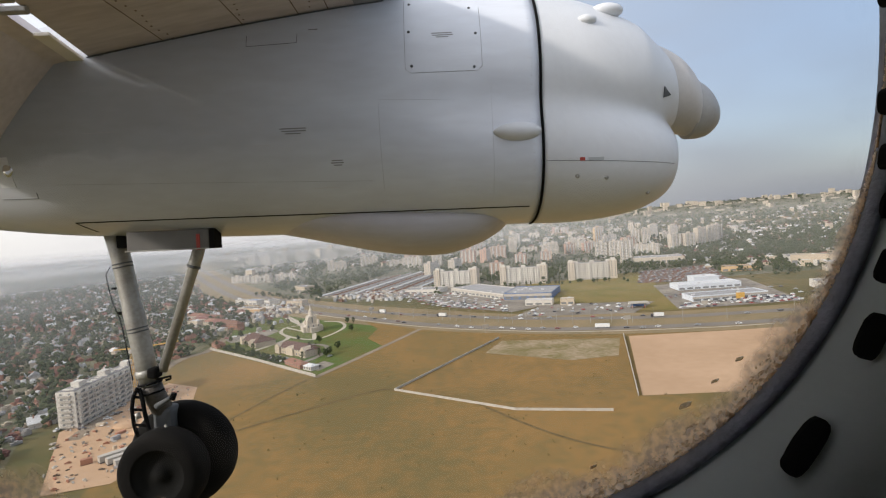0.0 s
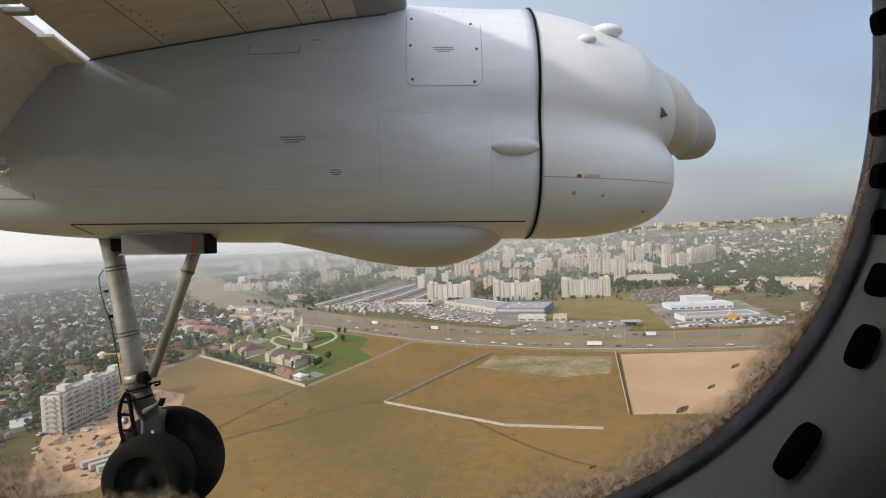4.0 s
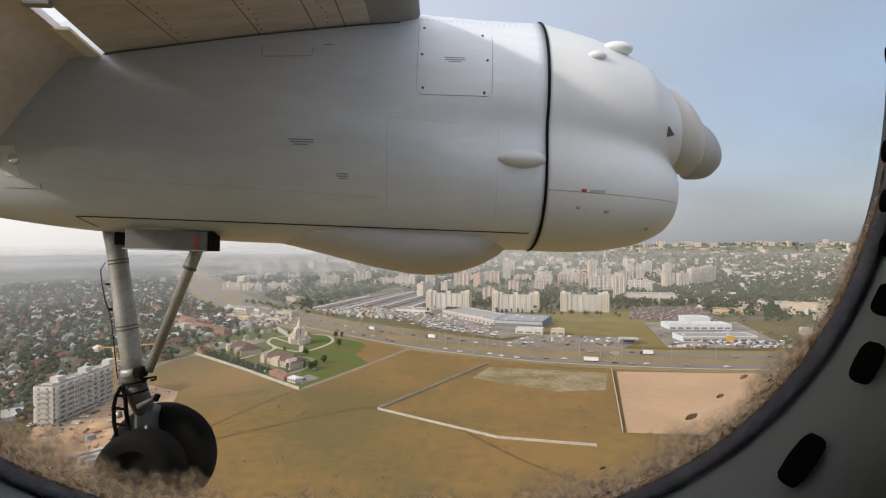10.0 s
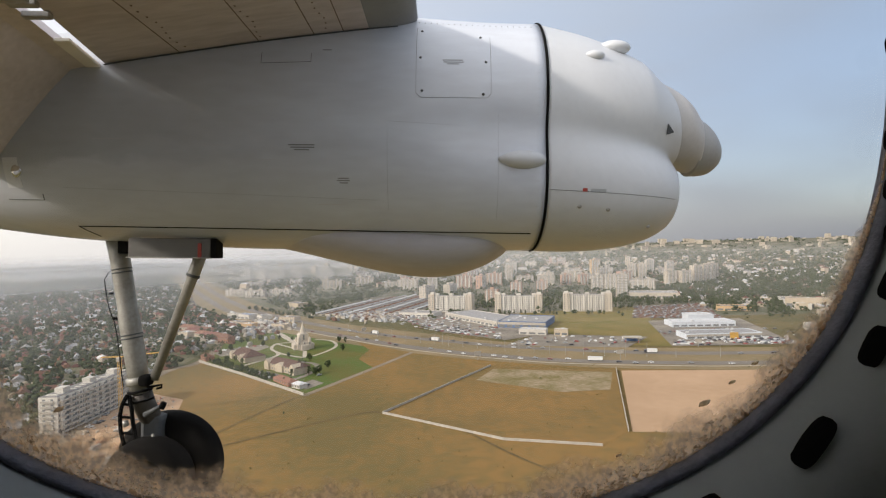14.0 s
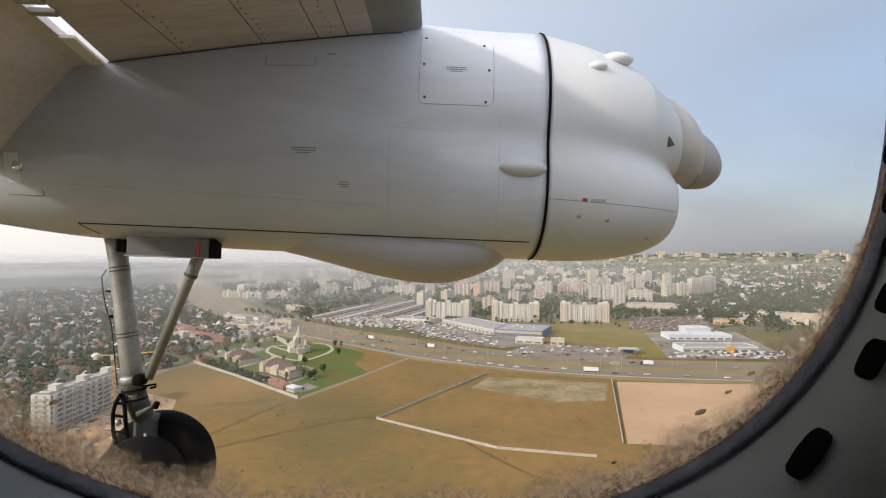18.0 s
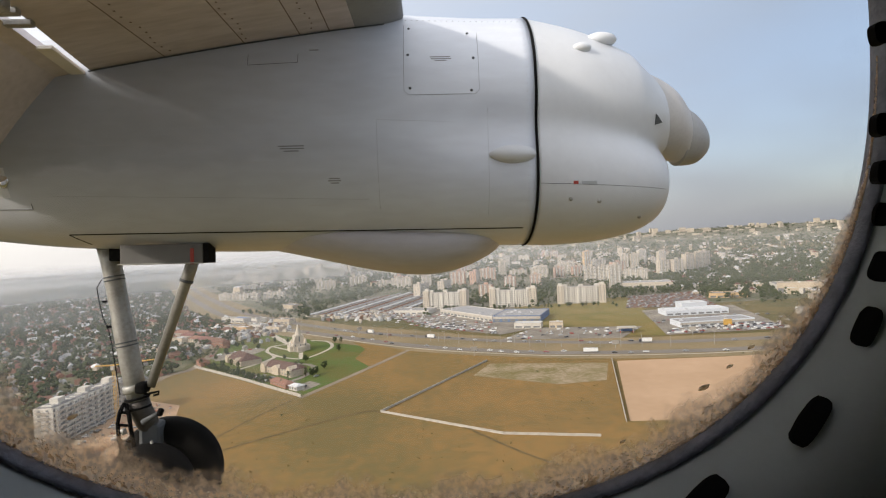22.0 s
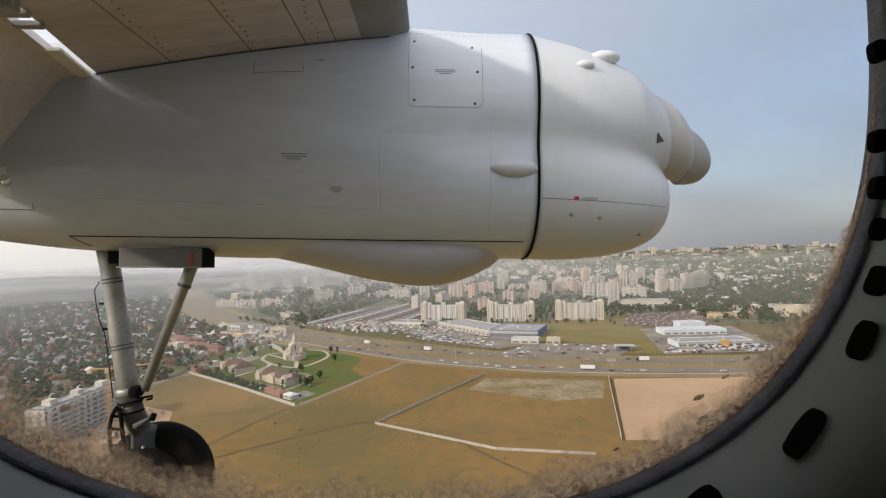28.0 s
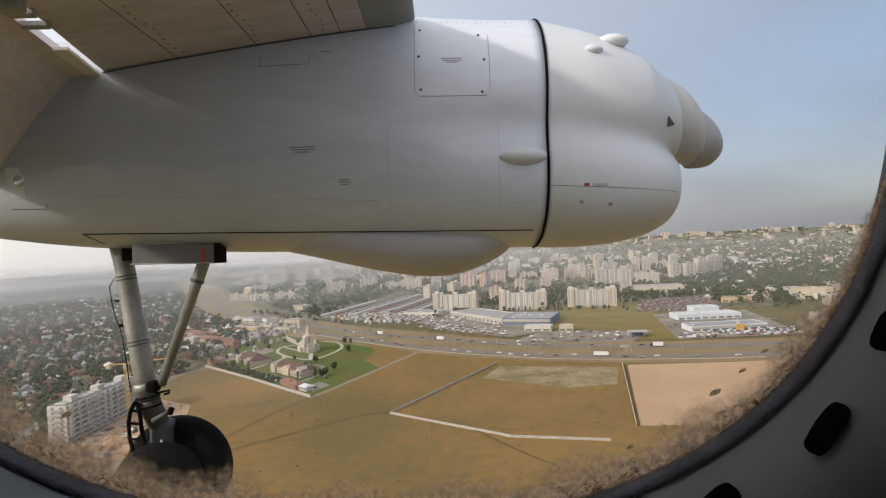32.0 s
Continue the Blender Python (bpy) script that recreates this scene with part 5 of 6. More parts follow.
strip = [p for p in strip if off_line(p, mid, 62) and not inside(p, GARAGES) and not inside(p, USED_LOT) and not inside(p, [(320, 920), (400, 900), (420, 980), (330, 1000)])]
woods("town_trees", strip, "dark green trees between the apartment blocks", 5, 3.0, 6.0, 5)
far = [(rng.uniform(-3200, 3800), 1500 + 3300 * rng.random() ** 1.2) for i in range(9000)]
far = [p for p in far if off_line(p, mid, 75)]
woods("far_woods", far, "far dark woods and gardens towards the horizon", 9, 5, 12, 4)
cells = []
for i in range(620):
    y = 1400 + 3300 * rng.random() ** 1.1
    cells.append((rng.uniform(-0.85 * y, 0.95 * y), y, rng.uniform(10, 30), rng.uniform(9, 14), rng.choice((3, 4, 4, 5, 6, 9, 16)) if y < 2400 else rng.choice((4, 5, 6, 8, 9, 12, 24)), rng.uniform(0, 3)))
cells = [c for c in cells if off_line(c, mid, 80)]
hamlet = []
for i in range(420):
    u = rng.random()
    x, y = rng.uniform(360, 1300), rng.uniform(760, 1700)
    if x > 360 + (y - 700) * 0.18:
        hamlet.append((x, y, rng.uniform(7, 12), rng.uniform(6, 9), rng.uniform(3, 5.5), rng.uniform(0, 3)))
roof_stuff(hamlet, "village", "pale village houses among dark trees", [ROOFS[4], ROOFS[2], ROOFS[0]])
roof_stuff(cells, "far_town", "pale far town buildings towards the horizon", [ROOFS[4], ROOFS[2], ROOFS[0]])


# the land rises gently towards the far city
def far_rise(x, y):
    u, v = max(0.0, min(1.0, (math.hypot(x, y) - 3500) / 2200)), max(0.0, min(1.0, (x + 900) / 1900))
    return 84 * u * u * (3 - 2 * u) * v * v * (3 - 2 * v) - 0.6


V, F, n = [], [], 30
for i in range(n + 1):
    for j in range(n + 1):
        a, d = math.radians(-14 + 68 * i / n), 3480 + 2420 * j / n
        V.append((d * math.sin(a), d * math.cos(a), GZ + far_rise(d * math.sin(a), d * math.cos(a))))
        if i and j:
            o = (i - 1) * (n + 1) + j - 1
            F.append((o, o + 1, o + n + 2, o + n + 1))
tagged(obj("ground", V, F, TOWN, None, True), "hazy rising land towards the far city", "ground", kind="structure")
clumps, towers = [], []
rr = random.Random(41)
for i in range(1500):
    a, d = math.radians(rr.uniform(-12, 52)), 3550 + 2250 * math.sqrt(rr.random())
    x, y = d * math.sin(a), d * math.cos(a)
    z = GZ + far_rise(x, y) - 1
    if i % 4:
        w = rr.uniform(8, 15)
        CV, CF = crown_vf(rr, 4, w, w * 0.8, 0)
        clumps.append(([(p + x, q + y, r + z) for p, q, r in CV], CF))
    else:
        w, b, h = rr.uniform(14, 60), rr.uniform(12, 18), rr.choice((9, 9, 12, 15, 15, 27, 36))
        towers.append(spun(box_vf(-w / 2, w / 2, -b / 2, b / 2, 0, h), rr.uniform(-0.4, 0.4), x, y, z))
obj("foliage", *join_vf(clumps), LEAF, thing("far_woods", "dark woods on the rising land by the horizon", "trees", kind="stuff"))
obj("walls", *join_vf(towers), CONCRETE, thing("far_city", "pale blocks of the far city along the horizon", "buildings", kind="stuff"))


# ---- halls, shops and the church compound ----
def hall(name, p, q, depth, h, wall, roof, label, category, band=None, group="", glass=True):
    """A flat-roofed hall behind the front line p-q: walls, roof, parapet, glazing bays and a coloured fascia."""
    L, a = math.hypot(q[0] - p[0], q[1] - p[1]), math.atan2(q[1] - p[1], q[0] - p[0])
    e = thing(name, label, category, pose(p[0], p[1], GZ + 0.3, 0, 0, math.degrees(a)), group)
    obj("wall", *box_vf(0, L, 0, depth, 0, h), wall, e)
    obj("roof", *box_vf(0.6, L - 0.6, 0.6, depth - 0.6, h, h + 0.3), roof, e)
    for k, b in enumerate(((0, L, -0.15, 0.45), (0, L, depth - 0.45, depth + 0.15))):
        obj("parapet", *box_vf(*b, h, h + 0.9), wall, e)
    for x in (0, L - 0.5):
        obj("parapet", *box_vf(x, x + 0.5, 0.45, depth - 0.45, h, h + 0.9), wall, e)
    if band:
        obj("fascia", *box_vf(-0.1, L + 0.1, -0.45, -0.16, h * 0.55, h * 0.98), band, e)
    if glass:
        n = max(2, round(L / 9))
        for i in range(n):
            x = L * (i + 0.5) / n
            obj("shop_window", *box_vf(x - L / n * 0.36, x + L / n * 0.36, -0.06, 0.1, 0.6, h * 0.5), GLASSY, e)
    for i in range(max(1, round(L * depth / 900))):
        x, y = rng.uniform(4, L - 4), rng.uniform(4, max(5, depth - 4))
        obj("roof_unit", *box_vf(x - 1.4, x + 1.4, y - 1, y + 1, h + 0.3, h + 1.8), ROOFS[4], e)
    return e


def gabled(p, q, depth, h, rh, wall, roof, label, category="building", group=""):
    L, a = math.hypot(q[0] - p[0], q[1] - p[1]), math.atan2(q[1] - p[1], q[0] - p[0])
    e = thing("gabled_building", label, category, pose(p[0], p[1], GZ + 0.2, 0, 0, math.degrees(a)), group)
    obj("wall", *box_vf(0, L, 0, depth, 0, h), wall, e)
    k = min(depth * 0.5, L * 0.25)
    V = [(-.6, -.6, h), (L + .6, -.6, h), (L + .6, depth + .6, h), (-.6, depth + .6, h), (k, depth / 2, h + rh), (L - k, depth / 2, h + rh)]
    obj("roof", V, [(0, 1, 5, 4), (2, 3, 4, 5), (1, 2, 5), (3, 0, 4), (3, 2, 1, 0)], roof, e)
    n = max(3, round(L / 4))
    for fl in range(max(1, round(h / 3.2))):
        for i in range(n):
            x = L * (i + 0.5) / n
            obj("window", *box_vf(x - 0.7, x + 0.7, -0.05, 0.1, 0.9 + fl * 3.1, 2.4 + fl * 3.1), GLASSY, e)
    return e


hall("mall", (5, 775), (66, 668), 46, 6, CONCRETE_W, ROOFS[2], "long white mall hall with a grey flat roof", "mall", WALLWHITE)
hall("mall", (67, 667), (120, 646), 60, 7, BLUE, ROOFS[2], "blue-clad mall wing with a grey flat roof", "mall", WALLWHITE)
hall("mall_annex", (-62, 800), (-12, 778), 30, 5, CONCRETE_W, ROOFS[2], "low white annex beside the parking lot", "shop")
hall("small_shop", (84, 612), (112, 602), 14, 5, CONCRETE_W, ROOFS[4], "low white roadside shop", "shop")
hall("small_shop", (120, 598), (134, 594), 9, 6, PLASTER[0], ROOFS[4], "cream roadside kiosk building", "shop")
hall("car_showroom", (243, 553), (318, 552), 26, 4.6, SHOWROOM, ROOFS[2], "white car showroom with a grey roof", "showroom", WALLWHITE)
hall("car_showroom", (262, 632), (332, 628), 28, 5, SHOWROOM, ROOFS[4], "pale car showroom with a light roof", "showroom")
hall("showroom_wing", (300, 676), (330, 674), 22, 7, SHOWROOM, ROOFS[4], "white rounded showroom wing", "showroom")
hall("sign_wall", (286, 551), (294, 551), 1.2, 5, YELLOW, YELLOW, "yellow advertising wall at the showroom", "sign", glass=False)
hall("yellow_market", (380, 768), (425, 752), 20, 6, OCHRE, ROOFTAR, "yellow-fronted market hall beside trees", "shop")
hall("office_block", (480, 775), (530, 745), 16, 14, PLASTER[0], ROOFTAR, "cream flat-roofed office block by trees", "office")
hall("warehouse", (322, 955), (396, 928), 44, 10, CONCRETE, ROOFS[2], "grey concrete warehouse behind trees", "warehouse")
hall("orange_shop", (-262, 716), (-242, 708), 12, 6, OCHRE, ROOFS[4], "orange-yellow shop by the highway", "shop")
for i in range(9):
    x, y = -330 + 14 * i + rng.uniform(-4, 4), 700 - 16 * i + rng.uniform(-12, 12)
    if i < 6:
        gabled((x, y), (x + 26, y - 17), rng.uniform(9, 12), 6, 3.2, PLASTER[i % 3], ROOFS[(3, 0, 1)[i % 3]], ("orange", "red", "brown")[i % 3] + "-roofed town house row", "house", "town houses")
for i in range(16):
    x, y = rng.uniform(-330, -180), rng.uniform(650, 860)
    if x < -150 - (y - 640) * 0.55:
        hall("shop", (x, y), (x + rng.uniform(12, 26), y - rng.uniform(8, 16)), rng.uniform(9, 16), rng.uniform(4, 7), rng.choice((CONCRETE_W, PLASTER[0], WALLWHITE)), rng.choice((ROOFTAR, ROOFS[4], BLUE)), "small flat-roofed roadside shop", "shop", group="roadside shops")
for i in range(34):
    x, y = rng.uniform(340, 640), rng.uniform(560, 900)
    if x > y * 0.62 - 30:
        a, L = rng.choice((-0.3, 1.2)), rng.uniform(18, 46)
        hall("industrial_shed", (x, y), (x + L * math.cos(a), y + L * math.sin(a)), rng.uniform(12, 22), rng.uniform(5, 8), rng.choice((CONCRETE_W, CONCRETE, PLASTER[0])), rng.choice((ROOFTAR, ROOFS[4], ROOFS[2])), "plain industrial shed on the town edge", "shed", group="industrial sheds")

# long rows of garages
for i in range(-4, 9):
    x, y = -150 + 11 * i, 815 - 2 * i + (14 if i < 0 else 0)
    a = math.atan2(200, 62)
    e = thing("garage_row", "long low row of grey-roofed garages", "garages", pose(x, y, GZ, 0, 0, math.degrees(a)), "garage rows")
    L = 330 - 20 * i if i > 0 else 330 + 30 * i
    obj("wall", *box_vf(0, L, -3, 3, 0, 2.6), CONCRETE, e)
    obj("roof", [(-.3, -3.4, 2.6), (L + .3, -3.4, 2.6), (L + .3, 3.4, 2.6), (-.3, 3.4, 2.6), (-.3, 0, 3.6), (L + .3, 0, 3.6)],
        [(0, 1, 5, 4), (2, 3, 4, 5), (1, 2, 5), (3, 0, 4)], (ROOFS[4], ROOFTAR, ROOFS[1], ROOFS[2])[i % 4], e)
    for k in range(8):
        xx = L * (k + 0.5) / 8
        obj("door", *box_vf(xx - 3, xx + 3, -3.08, -2.95, 0.1, 2.3), ROOFS[(2, 1)[k % 2]], e)

# cream church: stepped wings that climb in facets to one pointed tower
church = thing("church", "cream stepped church with a pointed tower on a lawn", "church", pose(-141, 562, GZ + 0.2, 0, 0, 26))
obj("nave", *box_vf(-7, 7, -9, 10, 0, 7.5), CHURCH_WHITE, church)
for s in (-1, 1):
    obj("side_chapel", *box_vf(*sorted((s * 7, s * 10)), -7, 7, 0, 5.2), CHURCH_WHITE, church)
    for y, top in ((-7, 12.5), (7, 11)):
        obj("corner_turret", *tube([(s * 5.4, y, 0), (s * 5.4, y, top - 3), (s * 5.4, y, top - 1.4), (s * 5.4, y, top)], [1.7, 1.6, 1.0, 0.1], 8), CHURCH_WHITE, church)
    obj("buttress", *box_vf(*sorted((s * 3.6, s * 4.6)), -6, 6, 7.5, 14.5), CHURCH_WHITE, church)
obj("porch", *box_vf(-3.6, 3.6, -13, -9, 0, 5), CHURCH_WHITE, church)
obj("tier", *box_vf(-3.6, 3.6, -5.4, 5.4, 7.5, 15.5), CHURCH_WHITE, church)
obj("tower", *tube([(0, 0, 15.5), (0, 0, 18.5), (0, 0, 20.5)], [3.0, 2.4, 1.8], 8), CHURCH_WHITE, church)
obj("spire", *tube([(0, 0, 20.5), (0, 0, 22.5), (0, 0, 26.5)], [1.9, 1.0, 0.1], 8), CHURCH_WHITE, church, False, "pale pointed spire")
for s in (-1, 1):
    for y in (-5, -1.5, 2, 5.5):
        obj("tall_window", *box_vf(*sorted((s * 7.05, s * 6.9)), y - 0.5, y + 0.5, 5.5, 7.0), GLASSY, church)
    obj("tower_slit", *box_vf(*sorted((s * 3.65, s * 3.5)), -0.5, 0.5, 9, 14), GLASSY, church)
for x in (-5, 0, 5):
    obj("tall_window", *box_vf(x - 0.6, x + 0.6, -9.1, -8.9, 5.2, 7.2), GLASSY, church)
obj("tower_slit", *box_vf(-0.6, 0.6, -5.5, -5.35, 9, 14.5), GLASSY, church)
ribbon("path", [(-160, 600), (-176, 592), (-174, 566), (-163, 546), (-148, 528), (-128, 515), (-116, 532), (-109, 568), (-120, 602), (-140, 614)], 3.4, 0.30, PATHM, "pale ring path round the church", "path")
ribbon("path", [(-135, 546), (-132, 532), (-128, 516)], 4.0, 0.32, PATHM, "pale path from the church door", "path")
ribbon("path", [(-137, 548), (-150, 562), (-176, 592)], 3.0, 0.33, PATHM, "pale path beside the church", "path")
ribbon("path", [(-150, 585), (-166, 612), (-198, 670)], 8, 0.34, PATHM, "pale forecourt of the church", "path")
ribbon("path", [(-186, 470), (-173, 486), (-157, 525), (-163, 546)], 4.0, 0.35, PATHM, "pale drive through the compound", "path")
ribbon("path", [(-163, 467), (-142, 441), (-116, 428), (-105, 462), (-116, 488), (-150, 500)], 4.6, 0.36, PAVED, "paved drive round the seminary", "path")
seminary = gabled((-150, 471), (-117, 441), 14, 5.4, 4.2, PLASTER[0], ROOF_DARK, "long cream seminary building with a dark brown roof")
for x, w, top in ((3.5, 3.4, 8.6), (22, 5.0, 7.8), (41, 3.4, 8.6)):      # cream cross gables
    obj("gable", [(x - w, -1.6, 0), (x + w, -1.6, 0), (x + w, 5, 0), (x - w, 5, 0), (x - w, -1.6, 5.6), (x + w, -1.6, 5.6), (x + w, 5, 5.6), (x - w, 5, 5.6), (x, -1.6, top), (x, 7, top)],
        [(0, 1, 5, 8, 4), (1, 2, 6, 5), (3, 0, 4, 7), (5, 6, 9, 8), (4, 8, 9, 7)], PLASTER[0], seminary)
hipped = gabled((-200, 525), (-176, 495), 19, 4.6, 5.4, PLASTER[0], ROOF_DARK, "cream building with a dark brown hipped roof")
for x in (5, 30):
    obj("gable", [(x - 3, -1.6, 0), (x + 3, -1.6, 0), (x + 3, 5, 0), (x - 3, 5, 0), (x - 3, -1.6, 4.8), (x + 3, -1.6, 4.8), (x + 3, 5, 4.8), (x - 3, 5, 4.8), (x, -1.6, 7.2), (x, 6, 7.2)],
        [(0, 1, 5, 8, 4), (1, 2, 6, 5), (3, 0, 4, 7), (5, 6, 9, 8), (4, 8, 9, 7)], PLASTER[0], hipped)
gabled((-130, 425), (-113, 405), 8, 3, 2, PLASTER[2], ROOFS[3], "low orange-roofed gatehouse by the wall")
gabled((-110, 403), (-103, 397), 7, 3, 1.6, PLASTER[1], ROOFS[4], "small pale-roofed lodge by the wall")
gabled((-226, 520), (-216, 507), 8, 3.6, 2.4, PLASTER[2], ROOFS[1], "small brown-roofed house at the wall")
sheet("forecourt", [(-98, 396), (-89, 414), (-100, 426), (-108, 412)], 0.2, PAVED, "paved yard of the compound", "yard")
sheet("forecourt", [(-232, 560), (-190, 592), (-178, 575), (-186, 545), (-212, 530)], 0.2, PAVED, "paved yard of the compound", "yard")
hall("annex", (-258, 934), (-233, 905), 18, 11, PLASTER[0], ROOFTAR, "tan four-storey block beside the highway trees", "office")

# new slab block and its building site
slab = block(70, 11, 7, CONCRETE_W, 7, pose(-219, 345, GZ, 0, 0, 88), "new white seven-storey block beside a building site")
for f in range(7):
    obj("balcony", *box_vf(-34, 34, -7.7, -6.72, 0.9 + 2.9 * f, 1.9 + 2.9 * f), WALLWHITE, slab)
    obj("end_balcony", *box_vf(-36.2, -35.02, -3.6, 3.6, 0.9 + 2.9 * f, 1.9 + 2.9 * f), WALLWHITE, slab)
for i in range(14):
    x = -32 + 4.9 * i
    obj("roof_vent", *box_vf(x - 0.8, x + 0.8, rng.uniform(-4, -1), rng.uniform(0, 3), 21.5, 21.5 + rng.uniform(0.3, 0.8)), CONCRETE_W, slab)
sheet("building_site", [(-222, 305), (-205, 395), (-177, 378), (-140, 272), (-150, 232), (-175, 225)], 0.26, SAND, "churned pale building site", "ground")
crane = thing("tower_crane", "yellow tower crane on the building site", "crane", pose(-196, 338, GZ + 0.2))
obj("base", *box_vf(-2.5, 2.5, -2.5, 2.5, 0, 1.2), CONCRETE, crane)
for k in range(14):
    z = 1.2 + k * 2.6
    obj("mast_section", *join_vf([box_vf(sx * .8 - .1, sx * .8 + .1, sy * .8 - .1, sy * .8 + .1, z, z + 2.6) for sx in (-1, 1) for sy in (-1, 1)] + [box_vf(-.8, .8, -.9, -.78, z, z + .15), box_vf(-.9, -.78, -.8, .8, z, z + .15)]), YELLOW, crane)
obj("jib", *tube([(0, 0, 37.6), (26, 6, 39)], 0.45, 4), YELLOW, crane)
obj("counter_jib", *tube([(0, 0, 37.6), (-10, -2, 38)], 0.5, 4), YELLOW, crane)
obj("cab", *box_vf(-0.9, 0.9, -2.2, -0.9, 35, 37.4), WALLWHITE, crane)
obj("counterweight", *box_vf(-11, -8.5, -3, -1, 35.5, 37.4), CONCRETE, crane)
for i in range(30):
    x, y = rng.uniform(-205, -150), rng.uniform(245, 375)
    if not inside((x, y), [(-208, 290), (-203, 390), (-182, 374), (-148, 276), (-155, 240), (-176, 232)]):
        continue
    w, d, h = rng.uniform(1.5, 6), rng.uniform(1.2, 3), rng.uniform(0.8, 2.8)
    e = thing("material_stack", "pallet of building material on bare ground", "building material", pose(x, y, GZ + 0.26, 0, 0, rng.uniform(0, 90)), "building materials")
    obj("load", *box_vf(-w / 2, w / 2, -d / 2, d / 2, 0.15, h), rng.choice((WALLWHITE, CONCRETE, ROOFS[2], PLASTER[2], PLASTER[0])), e)
    obj("pallet", *box_vf(-w / 2 - .1, w / 2 + .1, -d / 2 - .1, d / 2 + .1, 0, 0.15), BARK, e)
for i in range(6):
    e = thing("site_trailer", "long white site trailer", "trailer", pose(-163 + 5.5 * i, 262 - 3 * i, GZ + 0.3, 0, 0, 48), "site trailers")
    obj("body", *box_vf(-9, 9, -1.7, 1.7, 0.6, 3.2), WALLWHITE, e)
    obj("chassis", *box_vf(-9, 9, -1.3, 1.3, 0, 0.6), STENCIL, e)
for i in range(8):
    bm = bmesh.new()
    bmesh.ops.create_icosphere(bm, subdivisions=3, radius=1)
    s, hgt = rng.uniform(5, 10), rng.uniform(1.5, 3.5)
    for v in bm.verts:
        v.co = Vector((v.co.x * s, v.co.y * s * 0.7, max(-0.2, v.co.z) * hgt * (0.8 + 0.4 * noise.noise(v.co * 2.3 + Vector((i, 0, 0))))))
    o = part("sand_heap", bm, SAND, None, "", True)
    o.location = (rng.uniform(-200, -160), rng.uniform(262, 340), GZ + 0.26)
    tagged(o, "heap of tan sand on the building site", "sand heap", "sand heaps")


# ---- vehicles ----
def vehicle(kind, paint, m, label):
    L, W, H = {"car": (4.4, 1.8, 0.95), "truck": (11, 2.5, 3.0), "bus": (12, 2.5, 2.8)}[kind]
    e = thing(kind, label, kind, m, kind + "s on and beside the highway")
    if kind == "car":
        obj("body", *box_vf(-L / 2, L / 2, -W / 2, W / 2, 0.3, H), paint, e)
        V = [(-1.5, -.8, H), (1.0, -.8, H), (1.0, .8, H), (-1.5, .8, H), (-1.0, -.65, 1.48), (0.4, -.65, 1.48), (0.4, .65, 1.48), (-1.0, .65, 1.48)]
        obj("cabin", V, [(0, 1, 5, 4), (1, 2, 6, 5), (2, 3, 7, 6), (3, 0, 4, 7)], GLASSY, e)
        obj("roof", *box_vf(-1.02, 0.42, -.66, .66, 1.48, 1.54), paint, e)
    else:
        obj("body", *box_vf(-L / 2, L / 2 - (2.6 if kind == "truck" else 0), -W / 2, W / 2, 0.8, 0.8 + H), paint, e)
        if kind == "truck":
            obj("cab", *box_vf(L / 2 - 2.4, L / 2, -1.2, 1.2, 0.5, 2.9), CARS[2], e)
        obj("chassis", *box_vf(-L / 2, L / 2, -1.0, 1.0, 0.3, 0.8), STENCIL, e)
    for x in (-L * 0.3, L * 0.3):
        for y in (-W / 2 + 0.1, W / 2 - 0.1):
            obj("wheel", *tube([(x, y - 0.12, 0.33), (x, y + 0.12, 0.33)], 0.33, 10), RUBBER, e)
    return e


NAMES = ("white", "silver", "dark", "red")
base = {("car", i): None for i in range(4)}


def put(kind, i, m):
    if base.get((kind, i)) is None:
        base[(kind, i)] = vehicle(kind, CARS[i], m, f"{NAMES[i]} {kind} on the road or a parking lot")
    else:
        copy_thing(base[(kind, i)], m)


used = []
for line, way in ((line1, 1), (line2, -1)):
    for i in range(24, len(line) - 1):
        p, q = line[i], line[i + 1]
        if p.y > 1100:
            continue
        d = (q - p)
        n = Vector((-d.y, d.x, 0)).normalized()
        for k in range(max(1, int(d.length / 11))):
            if rng.random() < 0.6:
                u = (k + rng.uniform(0.25, 0.75)) / max(1, int(d.length / 11))
                c = p + d * u + n * rng.choice((-4.6, -1.4, 1.6, 4.8))
                if any((c.x - a) ** 2 + (c.y - b) ** 2 < 150 and True for a, b in used[-6:]):
                    continue
                used.append((c.x, c.y))
                kind = rng.choice(("car",) * 34 + ("truck", "bus"))
                put(kind, rng.choice((0, 0, 0, 1, 1, 2, 2, 3)) if kind == "car" else 0, pose(c.x, c.y, GZ + 0.28, 0, 0, math.degrees(math.atan2(d.y, d.x)) + (0 if way > 0 else 180)))
LOTS = [((-50, 770), (40, 640), 7, 15, 58), ((250, 548), (310, 528), 2, 16, 0), ((98, 590), (165, 540), 2, 8, -15), ((235, 600), (330, 612), 2, 18, 0), ((350, 560), (365, 600), 5, 3, 60)]
for (xa, ya), (xb, yb), rowsn, cols, turn in LOTS:
    for r in range(rowsn):
        for c in range(cols):
            if rng.random() < 0.62:
                u = c / max(1, cols - 1)
                x, y = xa + (xb - xa) * u, ya + (yb - ya) * u
                nx, ny = -(yb - ya), (xb - xa)
                ln = math.hypot(nx, ny)
                off = (r - rowsn / 2) * 9.5
                put("car", rng.choice((0, 0, 0, 1, 1, 1, 2, 2, 3)), pose(x - nx / ln * -off, y - ny / ln * -off, GZ + 0.32, 0, 0, turn + rng.uniform(-3, 3) + 90))

